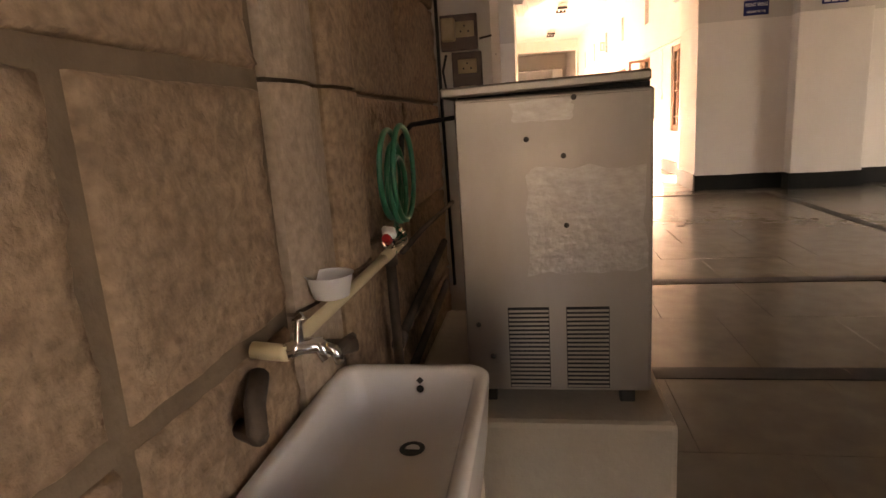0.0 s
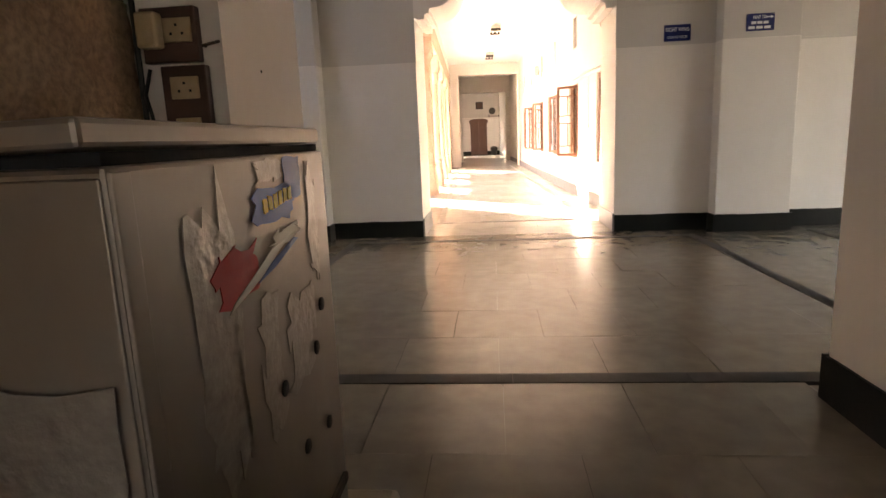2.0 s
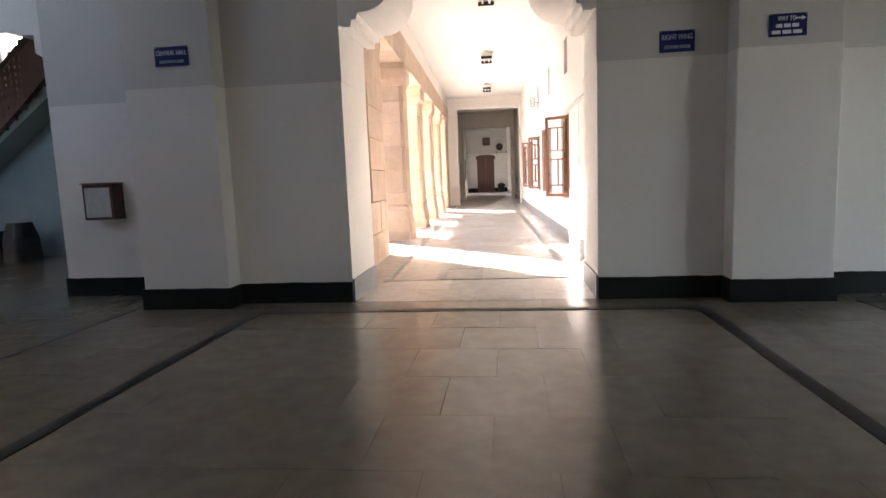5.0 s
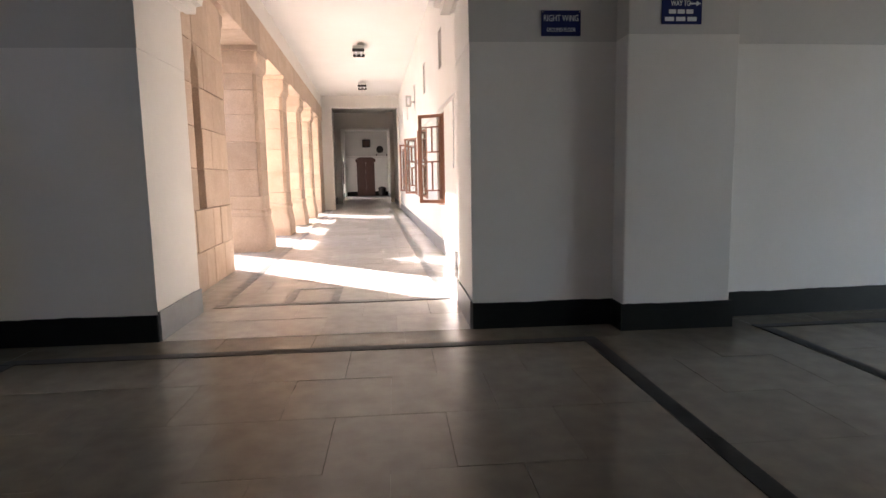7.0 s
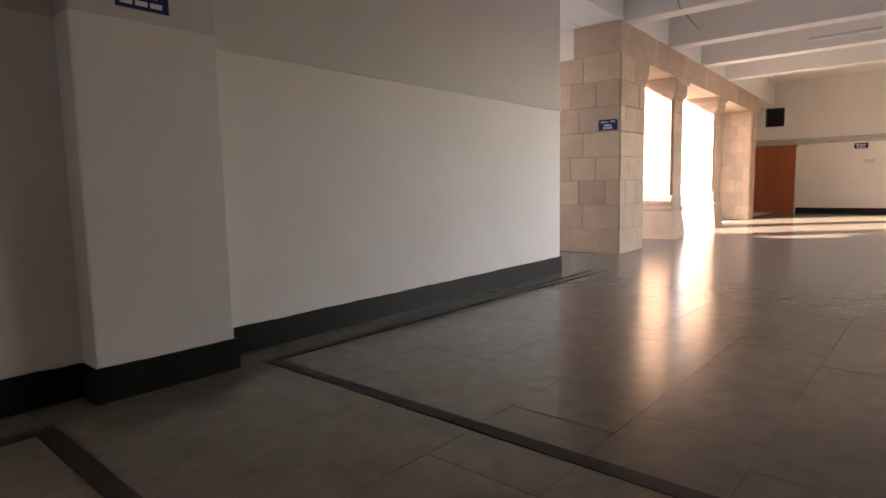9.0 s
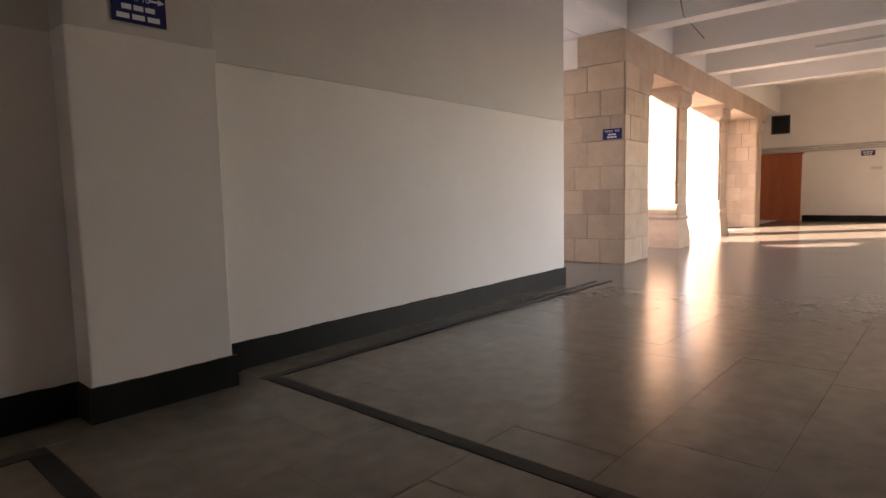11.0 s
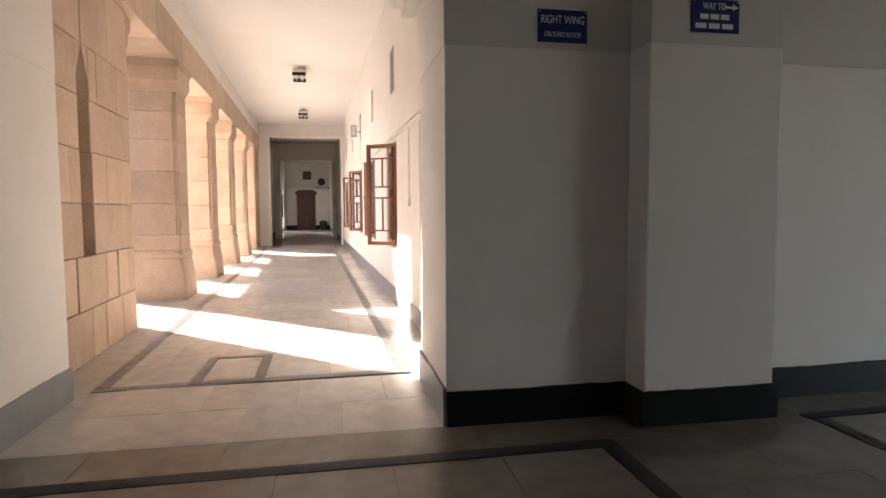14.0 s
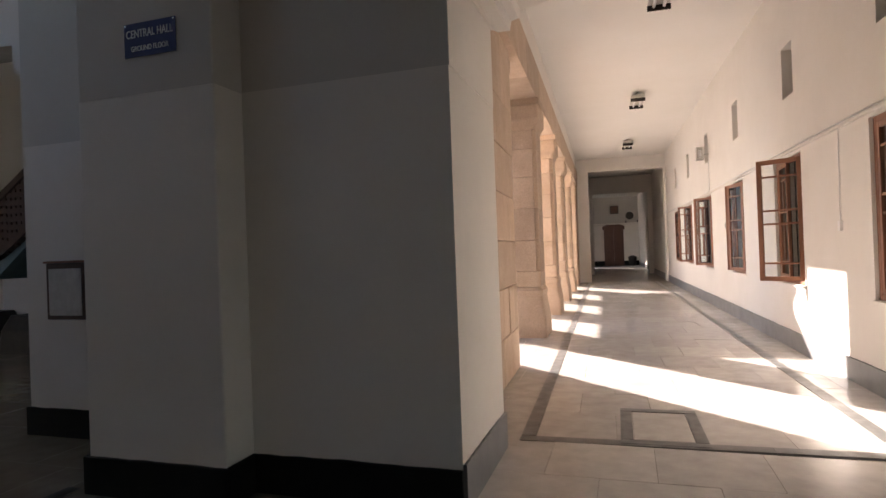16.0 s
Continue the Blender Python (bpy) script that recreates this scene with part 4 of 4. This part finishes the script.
# ---- corridor: windows with casements ----
def leaf_mesh(parent, w, h):
    """A casement leaf hinged at x = 0: stiles, rails, glazing bars and panes."""
    t, f = .035, .05
    part("frame", bm_box(bm_box(bm_box(box((0, 0, 0), (f, t, h), .004), (w - f, 0, 0), (w, t, h), .004), (f, 0, 0), (w - f, t, f), .004), (f, 0, h - f), (w - f, t, h), .004), WOOD, parent)
    zs = [f, h * .145, h * .47, h * .58, h * .86, h - f]
    for z in zs[1:-1]:
        part("glazing_bar", box((f, .006, z - .011), (w - f, t - .006, z + .011), .003), WOOD, parent)
    for a, b in ((zs[1], zs[2]), (zs[3], zs[4])):
        part("glazing_bar", box((w / 2 - .01, .006, a), (w / 2 + .01, t - .006, b), .003), WOOD, parent)
    for i, (a, b) in enumerate(zip(zs, zs[1:])):
        if i in (1, 3):
            spans = ((f, w / 2), (w / 2, w - f))
        else:
            spans = ((f, w - f),)
        for u, v in spans:
            p = part("pane", box((u + .005, .016, a + .005), (v - .005, .02, b - .005)), GLASS, parent)
            p.visible_shadow = False
    part("latch", tube([(w - .025, -.012, h * .5), (w - .025, -.02, h * .53), (w - .025, -.012, h * .56)], .005, 6), DARKMETAL, parent)


def window_frame(name, y0, y1, open_near, open_far, label):
    """Fixed frame in the wall and two hinged leaves; angles in degrees into the corridor."""
    ob = thing(name, label, "window", CORR, kind="structure")
    x = 1.43
    part("frame", bm_box(bm_box(bm_box(box((x, y0, WZ0), (x + .07, y0 + .05, WZ1), .004), (x, y1 - .05, WZ0), (x + .07, y1, WZ1), .004), (x, y0 + .05, WZ1 - .05), (x + .07, y1 - .05, WZ1), .004),
                         (x, y0 + .05, WZ0), (x + .07, y1 - .05, WZ0 + .05), .004), WOOD, ob)
    part("sill", box((1.385, y0 - .03, WZ0 - .03), (x + .07, y1 + .03, WZ0 - .002), .006), PLASTER, ob)
    for k in range(5):
        yy = y0 + .1 + k * (y1 - y0 - .2) / 4
        part("grille_bar", tube([(x + .12, yy, WZ0), (x + .12, yy, WZ1)], .008, 6), DARKMETAL, ob)
    w, h = (y1 - y0) / 2 - .052, WZ1 - WZ0 - .104
    for yh, ang, flip in ((y0 + .052, open_near, 1), (y1 - .052, open_far, -1)):
        lf = new("casement")
        lf.parent = ob
        leaf_mesh(lf, w, h)
        # closed: leaf lies along the wall; opens towards the corridor
        lf.matrix_basis = Matrix.Translation((x + .0, yh, WZ0 + .052)) @ Euler((0, 0, radians(90 + ang if flip > 0 else -90 - ang))).to_matrix().to_4x4()
    return ob


angles = [(3, 3), (55, 4), (18, 25), (40, 30), (40, 20), (6, 4)]
for i, ((a, b), (p, q)) in enumerate(zip(WINS, angles)):
    window_frame("window_%d" % (i + 1), a, b, p, q, "reddish wooden casement window with glazed leaves standing open" if p > 20 else "reddish wooden casement window, leaves almost shut")

# conduit, cord and switch, wall fan, ceiling lamps
con = solid("conduit", tube([(1.385, 1.2, 2.315), (1.385, 9.0, 2.315), (1.385, 17.5, 2.315)], .009, 8), WHITEPL, "thin white cable conduit along the corridor wall", "conduit", CORR, smooth=True)
cord = thing("pull_switch", "white switch hanging on a thin cable drop", "switch", CORR)
part("drop", tube([(1.39, 3.36, 2.31), (1.39, 3.37, 1.8), (1.39, 3.38, 1.42)], .006, 6), WHITEPL, cord)
part("switch_body", box((1.375, 3.35, 1.34), (1.4, 3.41, 1.43), .004), WHITEPL, cord)
lampbox = thing("wall_lamp", "square white wall lamp on a bracket", "lamp", CORR @ pose(1.4, 10.0, 2.95))
part("bracket", box((-.1, .05, .1), (.0, .09, .13), .004), IVORY, lampbox)
for a, b in (((-.24, 0, 0), (-.1, .16, .04)), ((-.24, 0, .22), (-.1, .16, .26)), ((-.24, 0, .04), (-.2, .16, .22)), ((-.14, 0, .04), (-.1, .16, .22))):
    part("housing_side", box(a, b, .005), IVORY, lampbox)
part("lens", box((-.195, .02, .06), (-.145, .14, .2), .01), TUBE, lampbox)
part("cable_drop", tube([(-.01, .07, 0), (-.01, .07, -.64)], .006, 6), WHITEPL, lampbox)


def ceiling_lamp(at):
    ob = thing("ceiling_lamp", "boxy tube lamp with dark end caps under the ceiling", "lamp", at, "corridor ceiling lamps")
    part("tray", box((-.13, -.345, .04), (.13, .345, .1), .006), IVORY, ob)
    part("end_cap", box((-.14, -.345, -.035), (.14, -.32, .035), .006), DARKMETAL, ob, "dark end cap")
    part("end_cap", box((-.14, .32, -.035), (.14, .345, .035), .006), DARKMETAL, ob, "dark end cap")
    for x in (-.06, .06):
        part("tube", tube([(x, -.31, .01), (x, 0, .01), (x, .31, .01)], .02, 10), TUBE, ob, smooth=True)
    part("stem", tube([(0, -.2, .1), (0, -.2, .2)], .012, 8), IVORY, ob)
    part("stem", tube([(0, .2, .1), (0, .2, .2)], .012, 8), IVORY, ob)
    return ob


lamp = ceiling_lamp(CORR @ pose(0.06, 4.6, 4.2))
for y in (9.95, 15.3):
    copy_thing(lamp, CORR @ pose(0.06, y, 4.2))

# far end: door, pediment, clock box, outdoor unit on a shelf, bin
fd = thing("door_far", "dark wooden double door with a low pediment", "door", CORR, kind="structure")
X0 = -.72
part("panel", box((X0, 35.93, 0), (X0 + .6, 35.985, 2.3), .008), DOORWOOD, fd)
part("panel", box((X0 + .604, 35.93, 0), (X0 + 1.2, 35.985, 2.3), .008), DOORWOOD, fd)
for k in range(2):
    for z in (.2, 1.2):
        part("raised_panel", box((X0 + .1 + .604 * k, 35.905, z), (X0 + .5 + .604 * k, 35.932, z + .8), .02), DOORWOOD, fd)
part("pediment", prism([(X0 - .08, 2.3), (X0 + 1.28, 2.3), (X0 + 1.28, 2.5), (X0 + 1.05, 2.6), (X0 + .85, 2.68), (X0 + .35, 2.68), (X0 + .15, 2.6), (X0 - .08, 2.5)], "y", 35.88, 35.99), DOORWOOD, fd)
wp = thing("wall_plaque", "dark square framed plaque above the far door", "plaque", CORR @ pose(-.03, 35.99, 3.3))
part("frame", box((-.26, -.06, 0), (.26, 0, .52), .01), DARKMETAL, wp)
part("face", box((-.2, -.066, .06), (.2, -.058, .46), .004), BOARD, wp)
ac = thing("air_conditioner", "pale outdoor unit with a round fan on a shelf", "air conditioner", CORR @ pose(1.0, 35.75, 2.82))
part("casing", box((-.42, -.2, 0), (.42, .2, .62), .02), IVORY, ac)
part("fan_ring", turned([(.24, 0), (.24, .015), (.2, .02), (.05, .012)], 24), DARKMETAL, ac).matrix_basis = pose(-.12, -.2, .31, 90, 0, 0)
for x in (-.35, .35):
    part("foot", box((x - .03, -.2, -.12), (x + .03, .2, 0), .004), DARKMETAL, ac)
solid("trim_shelf", box((-1.4, 35.5, 2.62), (1.4, 35.99, 2.70), .01), PLASTER, "projecting plaster ledge on the end wall", "ledge", CORR, kind="structure")
bin_ = thing("waste_bin", "dark waste bin beside the far door", "bin", CORR @ pose(.95, 35.5, 0))
part("bucket", turned([(.2, 0), (.26, .5), (.25, .5), (.19, .03)], 16), DARKMETAL, bin_)
part("lid", turned([(.27, .5), (.27, .54), (.12, .62), (.03, .63)], 16), DARKMETAL, bin_)
pl = solid("door_side_board", box((-1.43, 31.0, .9), (-1.36, 31.3, 2.2), .01), BOARD, "dark tall notice board on the far side wall", "board", CORR)

# ---- east end: orange door, vent, conduits, tube lamp ----
rd = thing("door_east", "orange varnished flush door, shut, in the end wall", "door", kind="structure")
part("leaf", box((26.54, .47, 0), (26.6, 1.15, 2.46), .006), REDWOOD, rd)
part("leaf", box((26.54, 1.155, 0), (26.6, 1.85, 2.46), .006), REDWOOD, rd)
part("head", box((26.53, .42, 2.462), (26.6, 1.9, 2.52), .004), REDWOOD, rd)
part("handle", tube([(26.53, 1.1, 1.05), (26.5, 1.1, 1.1), (26.53, 1.1, 1.2)], .01, 6), DARKMETAL, rd)
vt = thing("wall_vent", "dark square ventilation opening in the upper wall", "vent", pose(26.6, .9, 3.25))
part("frame", bm_box(bm_box(bm_box(box((-.04, 0, 0), (.01, .05, .68)), (-.04, .57, 0), (.01, .62, .68)), (-.04, .05, 0), (.01, .57, .05)), (-.04, .05, .63), (.01, .57, .68)), DARKMETAL, vt)
# No real shaft: a black sheet paints the shade inside the vent.
part("shaft", box((-.01, .05, .05), (.004, .57, .63)), BLACK, vt)
for z in (2.56, 2.64, 2.72):
    solid("conduit", tube([(26.57, -4.9, z), (26.57, 0, z), (26.57, 3.2, z)], .025, 8), IVORY, "pale cable conduit along the end wall", "conduit", smooth=True)
sk = solid("wall_socket", box((26.56, -1.9, 1.8), (26.6, -1.6, 1.9), .006), IVORY, "small pale socket box on the end wall", "socket")
tl = thing("tube_lamp", "long white tube lamp on a ceiling beam", "lamp", pose(15.6, -2.2, 4.05, 0, 0, 90))
part("batten", box((-.6, -.03, 0), (.6, .03, .05), .005), IVORY, tl)
part("tube", tube([(-.58, 0, -.02), (0, 0, -.02), (.58, 0, -.02)], .014, 8), TUBE, tl)
wirel = solid("cable", tube([(9.0, -1.2, 3.9), (11.0, -.6, 3.94), (15.0, .2, 4.3)], .008, 6), CABLE, "thin cable slung under the beams", "cable")

# ---- stair hall: curved pierced balustrade, soffit, clutter ----
st = thing("staircase", "dark pierced balustrade of a rising staircase", "staircase")


def bal_pts(k):
    u = k / 14
    return -9.9 + 2.9 * u, 1.35 + 2.2 * u ** 1.25


for f0, f1 in ((0, .12), (.88, 1.0)):
    low = [(bal_pts(k)[0], bal_pts(k)[1] + f0) for k in range(15)]
    top = [(bal_pts(k)[0], bal_pts(k)[1] + f1) for k in range(15)]
    part("rail", prism(low + top[::-1], "y", 3.9, 4.02), BOARD, st)
for k in range(14):
    (xa, za), (xb, zb) = bal_pts(k), bal_pts(k + 1)
    bm = bmesh.new()
    if k > 9:
        bm_box(bm, (xa, 3.93, za + .1), (xb, 3.99, zb + .92))
    else:
        n = 6
        for i in range(n + 1):
            z = za + .12 + .76 * i / n
            bm_box(bm, (xa, 3.93, z - .04), (xb, 3.99, z + .04))
        for i in range(2):
            x = xa + (xb - xa) * (i + .5) / 2
            bm_box(bm, (x - .035, 3.931, za + .1), (x + .035, 3.989, zb + .9))
    part("lattice_panel", bm, BOARD, st)
part("newel", box((-7.05, 3.86, 2.2), (-6.8, 4.06, 4.6), .02), BOARD, st)
part("flight", prism([(-9.9, 1.1), (-9.9, 1.4), (-6.9, 3.7), (-6.9, 3.3)], "y", 4.02, 4.6), TEAL, st)
part("soffit_wall", prism([(-9.9, 0), (-9.9, 1.2), (-6.9, 3.4), (-4.6, 3.4), (-4.6, 0)], "y", 4.6, 4.9), TEAL, st)
for x, w, h in ((-8.9, .9, .55), (-8.2, .4, .7), (-9.9, 1.0, .6)):
    solid("covered_crate", loft([rounded(w / 2, .3, .1, -.018), rounded(w / 2 * .95, .28, .12, h * .6), rounded(w / 2 * .7, .2, .1, h)]), DARKMETAL, "dark covered crate under the stairs", "crate", pose(x, 3.9, 0))
bk = thing("wall_bracket", "scrolled plaster bracket at the stair opening", "bracket", kind="structure")
prof = [(-4.72, 2.75), (-4.8, 2.8)] + [(-4.8 - .7 * math.sin(math.pi / 2 * i / 8), 3.0 + .38 * (1 - math.cos(math.pi / 2 * i / 8))) for i in range(9)] + [(-5.6, 3.42), (-5.6, 4.3), (-4.72, 4.3)]
prof = [(x + .17, z) for x, z in prof]
part("scroll", prism(prof, "y", .55, 1.05), PLASTER, bk)
part("beam", box((-12.5, .56, 3.42), (-5.6, 1.04, 5.5)), PLASTER, bk)
part("window_bar", box((-12.5, 6.1, 4.2), (-4.6, 6.15, 4.25)), WOOD, bk)

# ---- floor strips and slabs ----
def strip(lo, hi, material, label, at=None):
    """A row of narrow inlay slabs, end to end, under one strip."""
    ob = thing("floor_strip", label, "floor strip", at, kind="structure")
    horiz = hi[0] - lo[0] > hi[1] - lo[1]
    n = max(1, round(max(hi[0] - lo[0], hi[1] - lo[1]) / 0.9))
    for i in range(n):
        a, b = i / n, (i + 1) / n
        if horiz:
            p, q = (lo[0] + (hi[0] - lo[0]) * a + .001, lo[1]), (lo[0] + (hi[0] - lo[0]) * b - .001, hi[1])
        else:
            p, q = (lo[0], lo[1] + (hi[1] - lo[1]) * a + .001), (hi[0], lo[1] + (hi[1] - lo[1]) * b - .001)
        part("slab", box((p[0], p[1], -.017), (q[0], q[1], .0035)), material, ob)


SW = .05
DK = "dark slate inlay strip in the hall floor"
strip((-1.83, -.47), (2.37, -.37), STRIP, DK)
strip((-1.83, -4.55), (-1.73, -.475), STRIP, DK)
strip((2.27, -4.55), (2.37, -.475), STRIP, DK)
strip((-8.0, -4.68), (9.0, -4.56), STRIP, DK)
strip((.2, -.39), (5.6, -.31), STRIP, DK, NE)
strip((3.72, -4.55), (3.82, -.325), STRIP, DK)
strip((-3.27, -4.55), (-3.17, -.2), STRIP, DK)
strip((-.2, -6.16), (1.45, -6.04), STRIP, "dark slate strip across the alcove floor")
GK = "grey slate inlay strip in the corridor floor"
strip((-1.29, 1.17), (1.03, 1.27), STRIP_C, GK, CORR)
strip((-1.29, 1.275), (-1.19, 18.5), STRIP_C, GK, CORR)
strip((.93, 1.275), (1.03, 18.5), STRIP_C, GK, CORR)
hatch = thing("floor_hatch", "stone floor hatch with a slate border", "hatch", CORR @ pose(-.36, 1.62, 0, 0, 0, -1))
for lo, hi in (((-.27, -.42), (.27, -.34)), ((-.27, .34), (.27, .42)), ((-.27, -.335), (-.19, .335)), ((.19, -.335), (.27, .335))):
    part("border", box((*lo, -.012), (*hi, .006), .001), STRIP_C, hatch)
part("cover", box((-.185, -.33, -.012), (.185, .33, .004), .002), FLOOR_C, hatch, "pale worn cover slab")


def slabs(parent_name, label, x0, x1, y0, y1, sx, sy, material, at=None, stagger=True, skip=None, seed=1, z=0.0, stuff=False):
    """Stone slabs of a floor, each its own piece, laid with 4 mm joints and slight unevenness."""
    ob = thing(parent_name, label, "floor", at, kind="structure")
    r = random.Random(seed)
    nx, ny = max(1, round((x1 - x0) / sx)), max(1, round((y1 - y0) / sy))
    dx, dy = (x1 - x0) / nx, (y1 - y0) / ny
    meshes = {}
    big = []
    for j in range(ny):
        cuts = [x0 + dx * i for i in range(nx + 1)]
        if stagger and j % 2:
            cuts = [x0] + [c + dx * .5 for c in cuts[:-1]] + [x1]
        for a, b in zip(cuts, cuts[1:]):
            if b - a < .05 or (skip and skip((a + b) / 2, y0 + dy * (j + .5))):
                continue
            w = round(b - a, 4)
            e = r.uniform(-.0012, .0008)
            if stuff:
                big.append((a, b, y0 + dy * j, y0 + dy * (j + 1), e))
                continue
            if w not in meshes:
                meshes[w] = mesh_of("slab", box((-w / 2 + .001, -dy / 2 + .001, -.014), (w / 2 - .001, dy / 2 - .001, z)), material)
            s = new("slab", meshes[w])
            s.parent = ob
            s.matrix_basis = pose((a + b) / 2, y0 + dy * (j + .5), e, r.uniform(-.09, .09), r.uniform(-.09, .09), 0)
    if stuff:
        v, f = [], []
        for a, b, c, d, e in big:
            k = len(v)
            v += [(a + .0015, c + .0015, z + e), (b - .0015, c + .0015, z + e), (b - .0015, d - .0015, z + e), (a + .0015, d - .0015, z + e)]
            f.append((k, k + 1, k + 2, k + 3))
        me = bpy.data.meshes.new("slab_field")
        me.from_pydata(v, [], f)
        me.materials.append(material)
        fo = new("slab_field", me)
        fo.parent = ob
        tagged(fo, kind="stuff")
    return ob


FL = "polished grey-green stone slabs, worn and slightly uneven"
slabs("floor_hall", FL, -1.73, 2.27, -4.56, -.47, .58, .58, FLOOR, seed=2)
slabs("floor_hall_threshold", FL, -1.83, 3.72, -.37, .0, .7, .36, FLOOR, seed=3)
slabs("floor_threshold", "pale worn stone slabs in the opening", OL, OR, .0, 1.14, .62, .57, FLOOR_C, seed=4, z=.001)
slabs("floor_hall_east", FL, 3.82, 9.3, -4.56, -.32, .6, .6, FLOOR, seed=5)
slabs("floor_hall_mid", FL, 2.37, 3.72, -4.56, -.37, .675, .6, FLOOR, seed=6)
slabs("floor_hall_west", FL, -3.17, -1.83, -4.56, -.37, .67, .6, FLOOR, seed=7)
slabs("floor_alcove", FL, -1.12, 1.475, -8.5, -6.16, .65, .6, FLOOR, seed=8)
slabs("floor_alcove_north", FL, -.885, 1.475, -6.04, -4.68, .6, .6, FLOOR, seed=9)
slabs("floor_alcove_rear", FL, -1.12, 1.475, -11.0, -8.5, .65, .6, FLOOR, seed=10, stuff=True)
slabs("floor_east_hall", FL, 9.3, 26.6, -4.9, 1.2, .75, .6, FLOOR, seed=11)
slabs("floor_east_edge", FL, 3.72, 9.3, -.24, .3, .6, .3, FLOOR, seed=12, stuff=True)
slabs("floor_west_hall", FL, -12.5, -3.27, -4.9, 5.0, .6, .6, FLOOR, seed=13, stuff=True)
slabs("floor_north_strip", FL, -3.27, -1.83, -.37, .55, .6, .45, FLOOR, seed=14, stuff=True)
CL = "pale worn marble-like slabs of the corridor"
slabs("floor_corridor_slabs", CL, -1.19, .93, 1.27, 18.5, .53, .62, FLOOR_C, CORR, seed=15, z=.0)
slabs("floor_corridor_edge", CL, 1.03, 1.4, 1.05, 18.5, .37, .62, FLOOR_C, CORR, seed=16, z=.0)
slabs("floor_corridor_edge_west", CL, -2.3, -1.29, 1.05, 18.5, .5, .62, FLOOR_C, CORR, seed=17, z=.0, stuff=True)
slabs("floor_corridor_far", CL, -1.45, 1.4, 18.5, 36, .57, .62, FLOOR_C, CORR, seed=18, z=.0, stuff=True)
